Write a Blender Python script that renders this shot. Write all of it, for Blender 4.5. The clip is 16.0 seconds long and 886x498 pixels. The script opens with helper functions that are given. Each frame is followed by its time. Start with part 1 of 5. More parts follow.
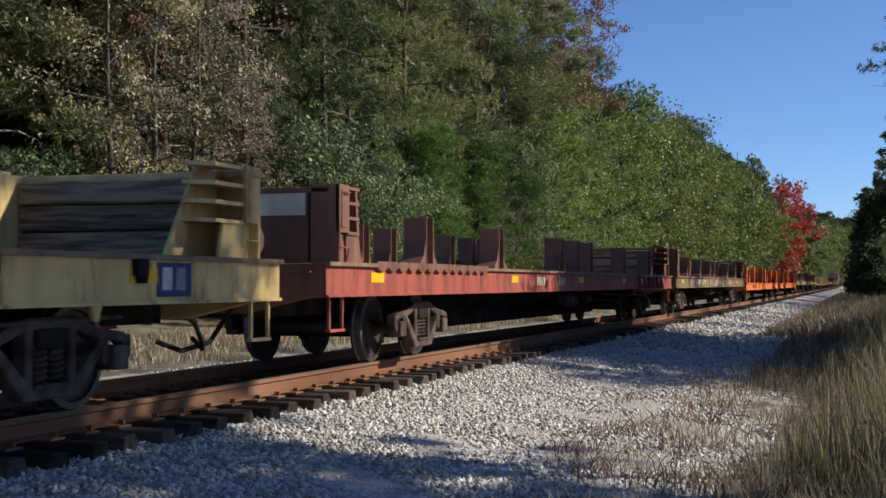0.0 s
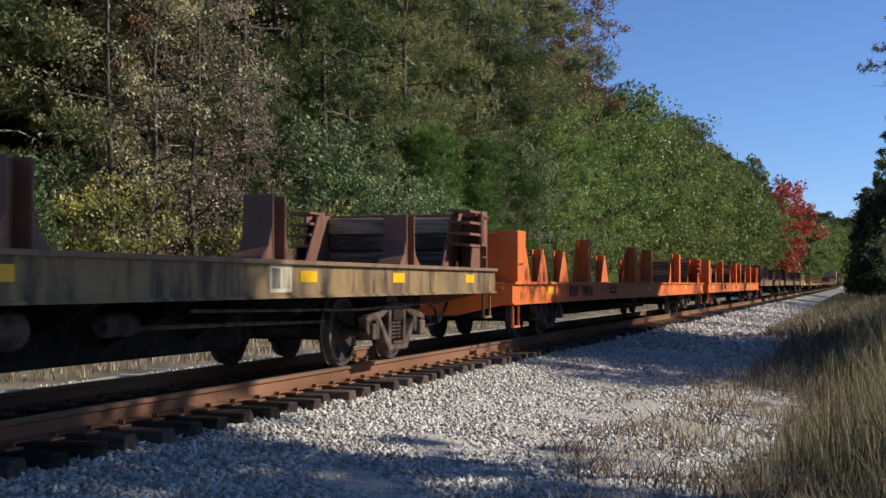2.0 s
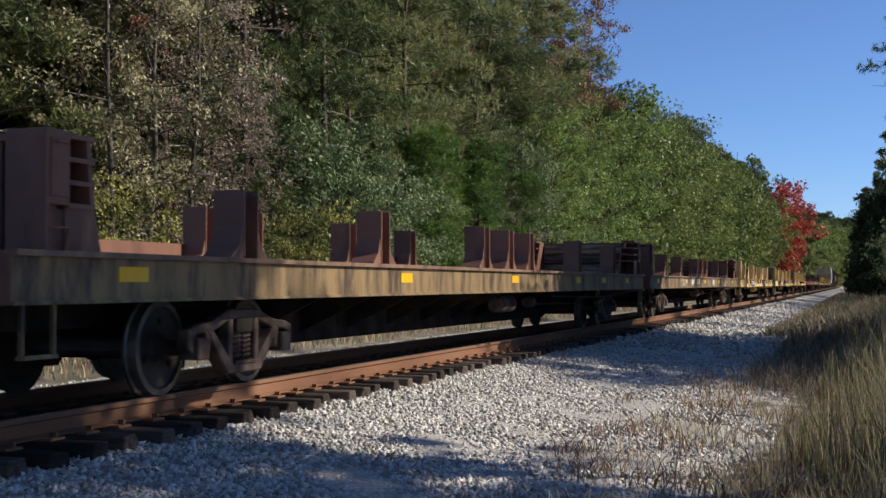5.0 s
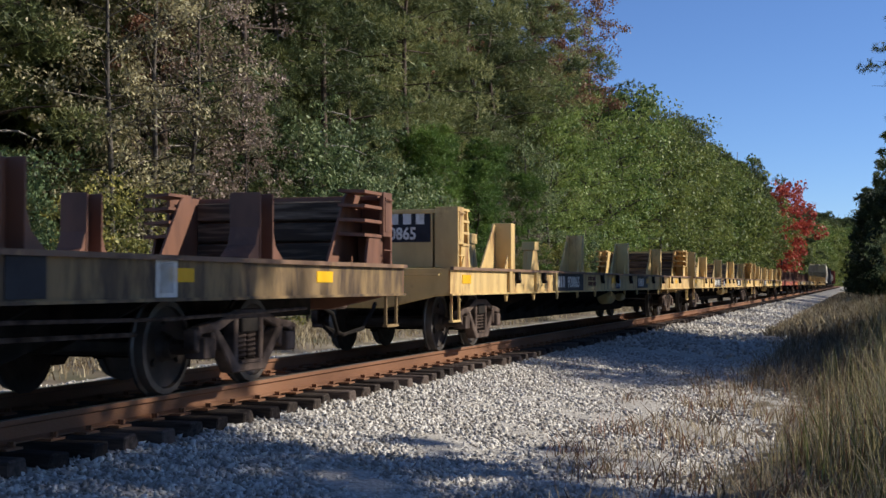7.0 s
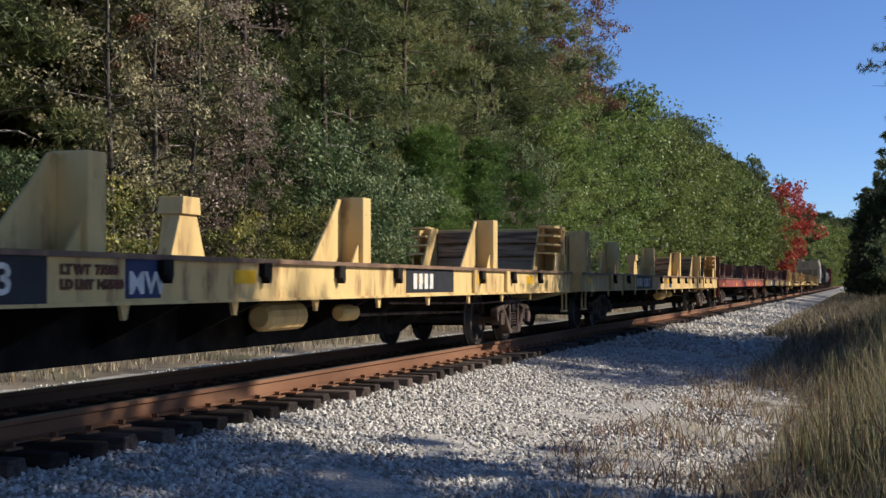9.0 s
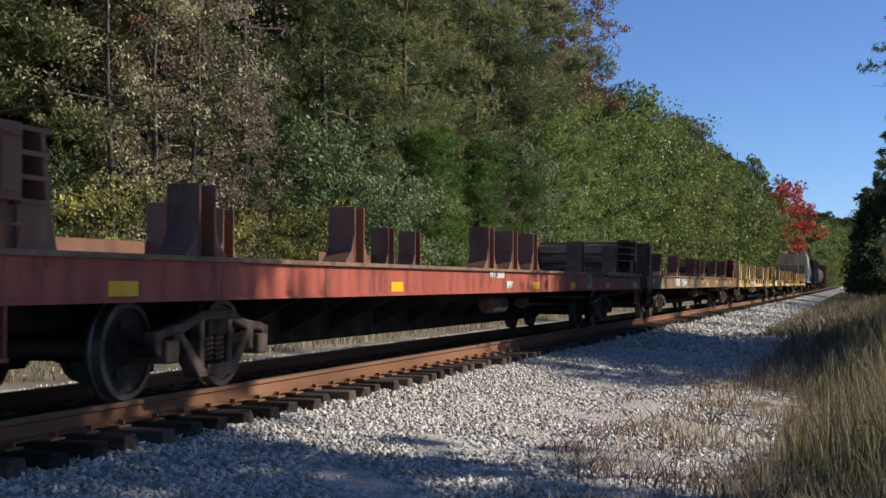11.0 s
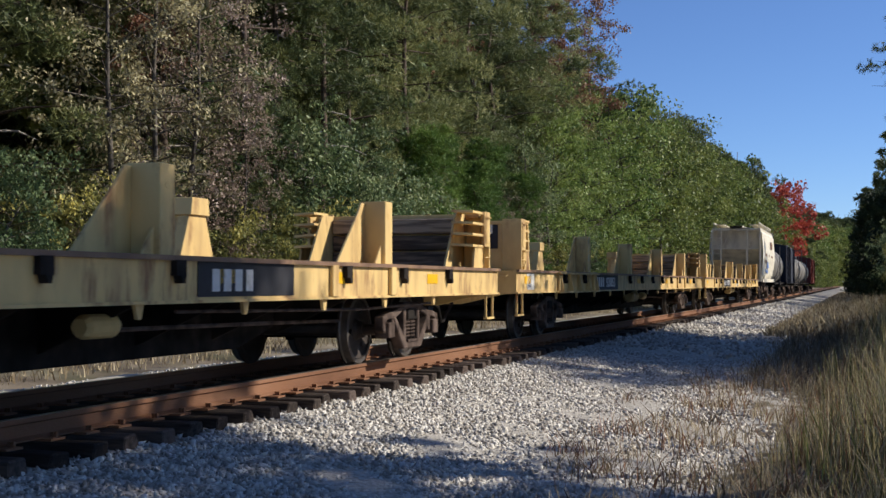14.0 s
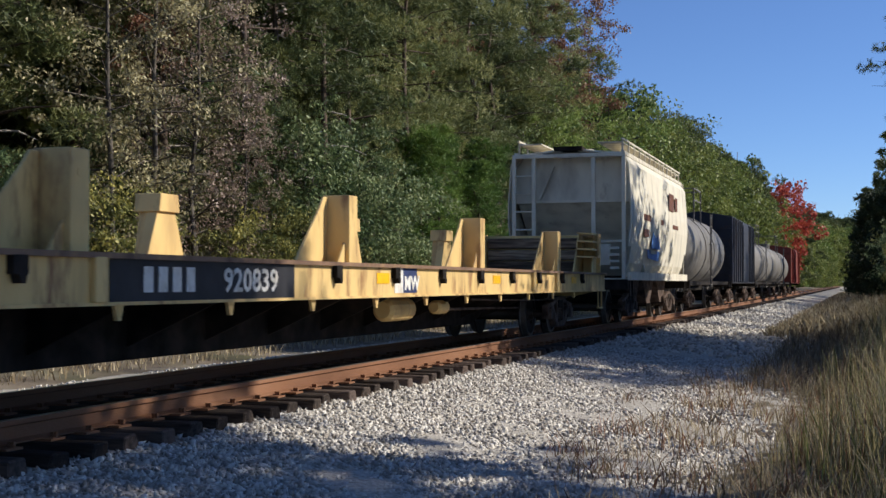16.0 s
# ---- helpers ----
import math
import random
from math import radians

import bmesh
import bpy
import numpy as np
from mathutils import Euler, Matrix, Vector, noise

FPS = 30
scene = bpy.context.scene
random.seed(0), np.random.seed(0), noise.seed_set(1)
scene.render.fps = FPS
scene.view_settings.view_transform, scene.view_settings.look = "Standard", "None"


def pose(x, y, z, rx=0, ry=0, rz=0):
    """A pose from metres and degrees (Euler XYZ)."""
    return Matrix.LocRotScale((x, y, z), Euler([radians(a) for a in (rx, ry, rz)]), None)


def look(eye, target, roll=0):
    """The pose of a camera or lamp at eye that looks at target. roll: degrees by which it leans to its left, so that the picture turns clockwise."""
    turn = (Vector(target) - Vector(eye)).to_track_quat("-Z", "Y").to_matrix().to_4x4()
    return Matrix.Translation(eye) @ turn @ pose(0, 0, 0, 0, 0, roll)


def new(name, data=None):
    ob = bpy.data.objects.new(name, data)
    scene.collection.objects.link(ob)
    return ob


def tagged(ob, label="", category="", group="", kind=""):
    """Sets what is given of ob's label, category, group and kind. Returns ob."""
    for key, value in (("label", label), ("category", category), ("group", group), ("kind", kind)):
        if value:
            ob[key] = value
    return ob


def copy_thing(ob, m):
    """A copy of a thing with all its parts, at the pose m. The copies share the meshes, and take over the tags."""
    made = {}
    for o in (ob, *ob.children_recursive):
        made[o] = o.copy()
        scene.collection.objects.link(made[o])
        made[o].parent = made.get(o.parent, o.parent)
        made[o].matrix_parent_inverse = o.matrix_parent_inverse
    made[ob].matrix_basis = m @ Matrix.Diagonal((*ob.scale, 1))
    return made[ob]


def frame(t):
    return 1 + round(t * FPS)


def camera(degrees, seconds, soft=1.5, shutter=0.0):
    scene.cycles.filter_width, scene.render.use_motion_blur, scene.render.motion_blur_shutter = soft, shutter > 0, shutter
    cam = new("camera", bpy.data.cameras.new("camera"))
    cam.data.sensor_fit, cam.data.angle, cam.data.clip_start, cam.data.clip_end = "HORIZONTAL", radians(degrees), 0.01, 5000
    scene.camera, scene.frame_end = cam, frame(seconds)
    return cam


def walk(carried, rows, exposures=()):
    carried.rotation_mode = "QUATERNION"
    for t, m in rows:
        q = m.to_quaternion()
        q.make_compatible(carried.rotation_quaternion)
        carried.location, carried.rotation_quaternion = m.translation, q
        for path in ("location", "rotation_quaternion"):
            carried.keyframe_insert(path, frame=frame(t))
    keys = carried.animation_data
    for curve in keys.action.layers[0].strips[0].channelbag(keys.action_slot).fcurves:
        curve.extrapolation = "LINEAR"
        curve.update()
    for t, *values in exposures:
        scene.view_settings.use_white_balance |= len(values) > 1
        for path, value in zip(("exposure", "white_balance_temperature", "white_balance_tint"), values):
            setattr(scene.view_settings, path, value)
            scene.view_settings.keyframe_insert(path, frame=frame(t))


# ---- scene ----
# world: track along +y, rail tops at z = 0, centre line at x = 0; the camera stands east of it
SPEED = 23.0          # train speed, m/s, towards -y
PITCH = 27.43         # length of one flat car over its couplers
END = 16.0

cam = camera(37.65, END, soft=1.5, shutter=0.045)
EYE = (6.7, 0.0, 1.0)
AIM = pose(6.7, 0.0, 1.0, 90 + 1.52, 0, 17.68)
walk(cam, [(0.0, AIM), (END, AIM)], exposures=[(0.0, 0.5), (END, 0.5)])

# ---- sky and sun ----
SUN_EL, SUN_AZ = radians(31), radians(25)     # azimuth from +x towards +y
world = bpy.data.worlds.new("sky")
scene.world = world
world.use_nodes = True
wn = world.node_tree.nodes
sky = wn.new("ShaderNodeTexSky")
sky.sky_type = "NISHITA"
sky.sun_disc = False
sky.sun_elevation = SUN_EL
sky.sun_rotation = radians(90) - SUN_AZ
sky.altitude = 2500
sky.air_density, sky.dust_density, sky.ozone_density = 1.0, 0.0, 4.0
tint = wn.new("ShaderNodeMixRGB")
tint.blend_type = "MULTIPLY"
tint.inputs[0].default_value = 1.0
tint.inputs[2].default_value = (0.86, 0.98, 1.22, 1)
world.node_tree.links.new(sky.outputs[0], tint.inputs[1])
world.node_tree.links.new(tint.outputs[0], wn["Background"].inputs[0])
wn["Background"].inputs[1].default_value = 0.075
sun_data = bpy.data.lights.new("sun", "SUN")
sun_data.energy, sun_data.angle, sun_data.color = 4.0, radians(0.55), (1.0, 0.93, 0.82)
sun = new("sun", sun_data)
sd = Vector((math.cos(SUN_EL) * math.cos(SUN_AZ), math.cos(SUN_EL) * math.sin(SUN_AZ), math.sin(SUN_EL)))
sun.matrix_world = look(sd * 60, (0, 0, 0))


# ---- materials ----
def material(name, stops, scale=6.0, rough=0.8, metal=0.0, bump=0.3, fine=60.0, island=0.0, rand=0.0,
             stretch=(1, 1, 1), dirt=None, dirt_scale=1.5, dirt_cut=(0.5, 0.7), translucent=0.0, coords="Object", spec=0.3):
    """Node material: a coarse noise over colour stops, a fine grain, stains and relief."""
    m = bpy.data.materials.new(name)
    m.use_nodes = True
    nt = m.node_tree
    N, L = nt.nodes, nt.links
    b = N["Principled BSDF"]
    tc = N.new("ShaderNodeTexCoord")
    mp = N.new("ShaderNodeMapping")
    mp.inputs["Scale"].default_value = stretch
    L.new(tc.outputs[coords], mp.inputs[0])
    n1 = N.new("ShaderNodeTexNoise")
    n1.inputs["Scale"].default_value = scale
    n1.inputs["Detail"].default_value = 5
    L.new(mp.outputs[0], n1.inputs["Vector"])
    ramp = N.new("ShaderNodeValToRGB")
    el = ramp.color_ramp.elements
    k = len(stops)
    while len(el) < k:
        el.new(0.5)
    for i, c in enumerate(stops):
        el[i].position = 0.32 + 0.36 * i / max(1, k - 1)
        el[i].color = (*c, 1)
    fac = n1.outputs["Fac"]
    for amount, kind, socket in ((island, "ShaderNodeNewGeometry", "Random Per Island"), (rand, "ShaderNodeObjectInfo", "Random")):
        if not amount:
            continue
        src = N.new(kind).outputs[socket]
        ma = N.new("ShaderNodeMath")
        ma.operation = "MULTIPLY_ADD"
        sub = N.new("ShaderNodeMath")
        sub.operation = "SUBTRACT"
        L.new(src, sub.inputs[0])
        sub.inputs[1].default_value = 0.5
        L.new(sub.outputs[0], ma.inputs[0])
        ma.inputs[1].default_value = amount
        L.new(fac, ma.inputs[2])
        fac = ma.outputs[0]
    L.new(fac, ramp.inputs[0])
    col = ramp.outputs[0]
    n2 = N.new("ShaderNodeTexNoise")
    n2.inputs["Scale"].default_value = fine
    n2.inputs["Detail"].default_value = 3
    L.new(mp.outputs[0], n2.inputs["Vector"])
    if dirt:
        n3 = N.new("ShaderNodeTexNoise")
        n3.inputs["Scale"].default_value = dirt_scale
        n3.inputs["Detail"].default_value = 8
        n3.inputs["Roughness"].default_value = 0.65
        L.new(mp.outputs[0], n3.inputs["Vector"])
        r3 = N.new("ShaderNodeValToRGB")
        r3.color_ramp.elements[0].position, r3.color_ramp.elements[1].position = dirt_cut
        L.new(n3.outputs["Fac"], r3.inputs[0])
        mx = N.new("ShaderNodeMixRGB")
        L.new(r3.outputs[0], mx.inputs[0])
        L.new(col, mx.inputs[1])
        mx.inputs[2].default_value = (*dirt, 1)
        col = mx.outputs[0]
    L.new(col, b.inputs["Base Color"])
    b.inputs["Roughness"].default_value = rough
    b.inputs["Metallic"].default_value = metal
    b.inputs["Specular IOR Level"].default_value = spec
    if bump:
        bp = N.new("ShaderNodeBump")
        bp.inputs["Strength"].default_value = bump
        bp.inputs["Distance"].default_value = 0.02
        L.new(n2.outputs["Fac"], bp.inputs["Height"])
        L.new(bp.outputs[0], b.inputs["Normal"])
    if translucent:
        tr = N.new("ShaderNodeBsdfTranslucent")
        L.new(col, tr.inputs[0])
        ms = N.new("ShaderNodeMixShader")
        ms.inputs[0].default_value = translucent
        L.new(b.outputs[0], ms.inputs[1])
        L.new(tr.outputs[0], ms.inputs[2])
        L.new(ms.outputs[0], N["Material Output"].inputs[0])
    return m


def paint(name, c, worn, rust=(0.10, 0.045, 0.025), cut=(0.56, 0.72), rough=0.6):
    lighter = tuple(min(1, v * 1.12) for v in c)
    return material(name, [worn, c, lighter], 2.2, rough, 0, 0.12, 45, stretch=(1, 1.6, 0.45), dirt=rust, dirt_scale=2.4, dirt_cut=cut, rand=0.12)


M = {}
M["ballast"] = material("ballast_bed", [(0.30, 0.272, 0.23), (0.44, 0.405, 0.35), (0.56, 0.52, 0.455)], 22, 0.95, 0, 0.9, 26)
M["stone"] = material("crushed_granite", [(0.31, 0.283, 0.247), (0.50, 0.465, 0.412), (0.68, 0.64, 0.575)], 5, 0.9, 0, 0.4, 50, island=0.75)
M["soil"] = material("sandy_soil", [(0.09, 0.07, 0.05), (0.18, 0.145, 0.105), (0.28, 0.24, 0.18)], 0.8, 1.0, 0, 0.8, 22, dirt=(0.07, 0.075, 0.03), dirt_scale=0.35)
M["rail"] = material("rusty_rail_steel", [(0.15, 0.068, 0.035), (0.21, 0.098, 0.05), (0.26, 0.13, 0.07)], 1.5, 0.75, 0.0, 0.25, 80, stretch=(1, 0.3, 1))
M["railtop"] = material("polished_rail_head", [(0.30, 0.26, 0.23), (0.42, 0.38, 0.35)], 2, 0.35, 0.8, 0.1, 60, stretch=(4, 0.2, 1))
M["tie"] = material("creosoted_oak", [(0.035, 0.028, 0.024), (0.075, 0.058, 0.048), (0.12, 0.09, 0.075)], 7, 0.9, 0, 0.6, 40, rand=0.5, stretch=(0.3, 3, 3), spec=0.1)
M["black"] = material("grimy_black_steel", [(0.010, 0.009, 0.008), (0.022, 0.019, 0.017), (0.04, 0.032, 0.027)], 3, 0.9, 0, 0.3, 40, spec=0.08)
M["truck"] = material("dusty_cast_steel", [(0.04, 0.029, 0.024), (0.09, 0.064, 0.052), (0.15, 0.11, 0.09)], 5, 0.9, 0, 0.4, 50, spec=0.1)
M["wheel"] = material("worn_wheel_steel", [(0.035, 0.028, 0.024), (0.07, 0.055, 0.048)], 6, 0.6, 0.3, 0.2, 60)
M["tread"] = material("lit_wheel_rim", [(0.10, 0.09, 0.08), (0.17, 0.15, 0.135)], 6, 0.45, 0.6, 0.1, 60)
M["timber"] = material("weathered_timber", [(0.065, 0.045, 0.031), (0.19, 0.135, 0.092), (0.40, 0.29, 0.19)], 3, 0.95, 0, 0.7, 30, rand=0.4, stretch=(0.5, 4, 6))
M["yellow"] = paint("faded_yellow_paint", (0.65, 0.455, 0.185), (0.51, 0.34, 0.14), (0.24, 0.115, 0.05), (0.53, 0.70))
M["tan"] = paint("grimy_tan_paint", (0.25, 0.165, 0.075), (0.14, 0.09, 0.045), (0.055, 0.035, 0.024), (0.46, 0.66))
M["red"] = paint("faded_red_paint", (0.36, 0.085, 0.055), (0.23, 0.055, 0.038), (0.08, 0.03, 0.022))
M["orange"] = paint("bright_orange_paint", (0.66, 0.155, 0.032), (0.52, 0.115, 0.028), (0.22, 0.06, 0.03), (0.60, 0.78))
M["brown"] = paint("rusted_brown_steel", (0.19, 0.088, 0.055), (0.115, 0.055, 0.038), (0.30, 0.16, 0.085), (0.62, 0.8))
M["dark"] = paint("sooty_dark_paint", (0.045, 0.03, 0.022), (0.025, 0.018, 0.015), (0.015, 0.012, 0.01))
M["flange"] = paint("rusty_worn_edge", (0.20, 0.12, 0.075), (0.12, 0.068, 0.045), (0.32, 0.20, 0.10), (0.55, 0.7))
M["reflex"] = material("yellow_reflector", [(0.75, 0.40, 0.01), (0.85, 0.48, 0.02)], 5, 0.4, 0, 0)
M["white"] = material("white_lettering", [(0.62, 0.6, 0.55), (0.75, 0.73, 0.68)], 9, 0.7, 0, 0, dirt=(0.4, 0.34, 0.25), dirt_scale=5)
M["plate"] = material("black_stencil_panel", [(0.012, 0.012, 0.016), (0.025, 0.025, 0.03)], 5, 0.6, 0, 0.05)
M["hopper"] = paint("chalky_grey_white_paint", (0.66, 0.61, 0.49), (0.48, 0.43, 0.34), (0.26, 0.19, 0.13), (0.60, 0.8))
M["tank"] = paint("dull_black_tank_paint", (0.17, 0.16, 0.145), (0.12, 0.11, 0.10), (0.09, 0.065, 0.05))
M["boxblue"] = paint("dark_blue_car_paint", (0.025, 0.03, 0.045), (0.018, 0.02, 0.028), (0.06, 0.035, 0.025))
M["boxred"] = paint("boxcar_red_paint", (0.22, 0.05, 0.035), (0.15, 0.04, 0.03), (0.08, 0.03, 0.02))
M["bark_pine"] = material("pine_bark", [(0.045, 0.032, 0.025), (0.10, 0.072, 0.055), (0.17, 0.13, 0.10)], 5, 0.95, 0, 1.0, 16, stretch=(2, 2, 0.5), coords="Object")
M["bark_pale"] = material("bleached_dead_wood", [(0.20, 0.18, 0.16), (0.34, 0.31, 0.28), (0.46, 0.43, 0.39)], 4, 0.95, 0, 0.5, 25)
M["bark_grey"] = material("grey_bark", [(0.045, 0.038, 0.032), (0.09, 0.078, 0.066), (0.16, 0.14, 0.12)], 5, 0.95, 0, 0.8, 20, stretch=(2, 2, 0.6))


def leaf(name, stops, tr=0.35):
    return material(name, stops, 0.45, 0.5, 0, 0, island=0.32, rand=0.22, translucent=tr, spec=0.22)


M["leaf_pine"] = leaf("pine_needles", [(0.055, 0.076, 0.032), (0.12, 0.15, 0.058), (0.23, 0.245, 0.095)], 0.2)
# lighter olive copy of the pine needles: sunlight is put into the colour
M["leaf_pine_lit"] = leaf("sunlit_olive_pine_needles", [(0.115, 0.14, 0.055), (0.25, 0.275, 0.11), (0.44, 0.43, 0.19)], 0.22)
# very dark green: the shade of the backlit side is put into the colour
M["leaf_backlit"] = leaf("backlit_cedar_needles", [(0.018, 0.03, 0.014), (0.04, 0.06, 0.024), (0.075, 0.095, 0.04)], 0.1)
M["leaf_young"] = leaf("young_pine_needles", [(0.0601, 0.116, 0.0292), (0.12, 0.206, 0.0446), (0.206, 0.292, 0.0686)], 0.22)
M["leaf_green"] = leaf("green_leaves", [(0.0625, 0.1, 0.0438), (0.138, 0.194, 0.0813), (0.338, 0.388, 0.188)], 0.25)
M["leaf_far"] = leaf("mixed_green_leaves", [(0.0944, 0.128, 0.0376), (0.177, 0.227, 0.0608), (0.287, 0.32, 0.0884)], 0.28)
M["leaf_bright"] = leaf("bright_green_leaves", [(0.10, 0.15, 0.042), (0.185, 0.26, 0.07), (0.30, 0.37, 0.11)], 0.3)
M["leaf_olive"] = leaf("olive_autumn_leaves", [(0.12, 0.11, 0.066), (0.31, 0.28, 0.165), (0.60, 0.53, 0.30)], 0.25)
M["leaf_pink"] = leaf("greyish_pink_leaves", [(0.144, 0.102, 0.084), (0.324, 0.24, 0.192), (0.528, 0.432, 0.348)], 0.25)
M["leaf_yellow"] = leaf("yellowing_leaves", [(0.10, 0.11, 0.035), (0.26, 0.26, 0.08), (0.52, 0.45, 0.12)], 0.25)
M["leaf_brown"] = leaf("russet_autumn_leaves", [(0.144, 0.066, 0.0456), (0.264, 0.132, 0.084), (0.324, 0.192, 0.108)], 0.25)
M["leaf_red"] = leaf("red_maple_leaves", [(0.28, 0.03, 0.03), (0.42, 0.06, 0.05), (0.48, 0.11, 0.06)], 0.3)
M["straw"] = material("dry_straw_grass", [(0.20, 0.15, 0.09), (0.39, 0.315, 0.19), (0.58, 0.49, 0.32)], 1.2, 0.9, 0, 0, island=0.6, translucent=0.25)
M["grass"] = material("green_straw_grass", [(0.12, 0.12, 0.045), (0.30, 0.27, 0.12), (0.54, 0.46, 0.25)], 0.8, 0.9, 0, 0, island=0.7, translucent=0.3)
M["green_blade"] = material("green_grass_blades", [(0.05, 0.075, 0.02), (0.12, 0.16, 0.045), (0.26, 0.29, 0.09)], 1.0, 0.8, 0, 0, island=0.6, translucent=0.25)
M["brush"] = material("dull_brown_brush", [(0.10, 0.075, 0.05), (0.19, 0.15, 0.10), (0.30, 0.24, 0.16)], 2, 0.9, 0, 0, island=0.6, translucent=0.2)
M["weed"] = material("rust_brown_weed", [(0.16, 0.08, 0.045), (0.30, 0.15, 0.085)], 3, 0.9, 0, 0, island=0.6, translucent=0.2)


# ---- mesh helpers ----
def box(bm, x0, x1, y0, y1, z0, z1):
    v = [bm.verts.new(p) for p in ((x0, y0, z0), (x1, y0, z0), (x1, y1, z0), (x0, y1, z0), (x0, y0, z1), (x1, y0, z1), (x1, y1, z1), (x0, y1, z1))]
    for f in ((0, 3, 2, 1), (4, 5, 6, 7), (0, 1, 5, 4), (1, 2, 6, 5), (2, 3, 7, 6), (3, 0, 4, 7)):
        bm.faces.new([v[i] for i in f])


def prism(bm, pts, axis, a, b):
    """A flat outline pushed along one axis from a to b. The outline is in the other two axes, in order."""
    def put(p, w):
        c = list(p)
        c.insert("xyz".index(axis), w)
        return bm.verts.new(c)
    lo, hi = [put(p, a) for p in pts], [put(p, b) for p in pts]
    n = len(pts)
    bm.faces.new(lo[::-1])
    bm.faces.new(hi)
    for i in range(n):
        bm.faces.new((lo[i], lo[(i + 1) % n], hi[(i + 1) % n], hi[i]))


def tube(bm, pts, radii, seg=8, cap=True):
    """A round bar through the points."""
    rings = []
    pts = [Vector(p) for p in pts]
    if not hasattr(radii, "__len__"):
        radii = [radii] * len(pts)
    for i, p in enumerate(pts):
        d = (pts[min(i + 1, len(pts) - 1)] - pts[max(i - 1, 0)]).normalized()
        u = d.cross(Vector((0, 0, 1)) if abs(d.z) < 0.9 else Vector((1, 0, 0))).normalized()
        w = d.cross(u)
        rings.append([bm.verts.new(p + (u * math.cos(k * math.tau / seg) + w * math.sin(k * math.tau / seg)) * radii[i]) for k in range(seg)])
    for a, b in zip(rings, rings[1:]):
        for k in range(seg):
            bm.faces.new((a[k], a[(k + 1) % seg], b[(k + 1) % seg], b[k]))
    if cap:
        bm.faces.new(rings[0][::-1])
        bm.faces.new(rings[-1])


def lathe_x(bm, prof, seg=28, cx=0, cy=0, cz=0):
    """A turned shape about an axis along x; the outline is (x, radius)."""
    rings = [[bm.verts.new((cx + x, cy + r * math.cos(k * math.tau / seg), cz + r * math.sin(k * math.tau / seg))) for k in range(seg)] for x, r in prof]
    for a, b in zip(rings, rings[1:]):
        for k in range(seg):
            bm.faces.new((a[k], a[(k + 1) % seg], b[(k + 1) % seg], b[k]))
    bm.faces.new(rings[0][::-1])
    bm.faces.new(rings[-1])


def mesh_of(name, bm, mat, bevel=0.0, smooth=False):
    bmesh.ops.recalc_face_normals(bm, faces=bm.faces)
    if bevel:
        edges = [e for e in bm.edges if e.is_manifold and e.calc_face_angle(0) > 0.6]
        bmesh.ops.bevel(bm, geom=edges, offset=bevel, segments=1, affect="EDGES", clamp_overlap=True)
    me = bpy.data.meshes.new(name)
    bm.to_mesh(me)
    bm.free()
    me.materials.append(mat)
    if smooth:
        for p in me.polygons:
            p.use_smooth = True
    return me


def part(name, bm, mat, parent, label="", bevel=0.0, smooth=False, at=None):
    ob = new(name, mesh_of(name, bm, mat, bevel, smooth))
    ob.parent = parent
    if at is not None:
        ob.matrix_basis = at
    return tagged(ob, label) if label else ob


def islands(bm):
    """The unconnected pieces of a mesh, each as a mesh of its own."""
    seen = set()
    for start in bm.verts:
        if start in seen:
            continue
        group, todo = [], [start]
        seen.add(start)
        while todo:
            v = todo.pop()
            group.append(v)
            for e in v.link_edges:
                o = e.other_vert(v)
                if o not in seen:
                    seen.add(o)
                    todo.append(o)
        one = bmesh.new()
        to = {v: one.verts.new(v.co) for v in group}
        for f in {f for v in group for f in v.link_faces}:
            one.faces.new([to[v] for v in f.verts])
        yield one


def shared(name, me, parent, at):
    ob = new(name, me)
    ob.parent = parent
    ob.matrix_basis = at
    return ob


def raw_mesh(name, verts, faces, mat):
    """Many separate small faces, all with the same number of corners, as one mesh."""
    me = bpy.data.meshes.new(name)
    nv, (nf, k) = len(verts), faces.shape
    me.vertices.add(nv)
    me.vertices.foreach_set("co", np.asarray(verts, np.float32).ravel())
    me.loops.add(nf * k)
    me.loops.foreach_set("vertex_index", faces.astype(np.int32).ravel())
    me.polygons.add(nf)
    me.polygons.foreach_set("loop_start", np.arange(0, nf * k, k, dtype=np.int32))
    me.polygons.foreach_set("loop_total", np.full(nf, k, np.int32))
    me.update(calc_edges=True)
    me.materials.append(mat)
    return me


def words(text, size, mat, parent, at, name="lettering", bold=0.006, stretch=1.0):
    """Letters as a thin mesh; the text lies in its own x-y plane."""
    cu = bpy.data.curves.new(name, "FONT")
    cu.body, cu.size, cu.extrude, cu.offset = text, size, 0.003, bold
    cu.align_y = "BOTTOM_BASELINE"
    cu.resolution_u = 2
    tmp = new(name, cu)
    me = bpy.data.meshes.new_from_object(tmp.evaluated_get(bpy.context.evaluated_depsgraph_get()))
    bpy.data.objects.remove(tmp)
    me.transform(Matrix.Diagonal((stretch, 1, 1, 1)))
    me.materials.clear()
    me.materials.append(mat)
    ob = new(name, me)
    ob.parent = parent
    ob.matrix_basis = at
    return ob


# ---- ground, ballast and track ----
def bank(x):
    """Height of the ground sheet across the line, without the ballast."""
    if x > 0:
        return float(np.interp(x, [0, 2.4, 4.2, 5.6, 7.5, 14, 40], [-0.75, -0.72, -0.66, -0.62, -0.60, -0.45, -0.3]))
    return float(np.interp(-x, [0, 3.2, 5.5, 9, 14, 40], [-0.75, -0.7, -0.62, -0.35, -0.1, 0.2]))


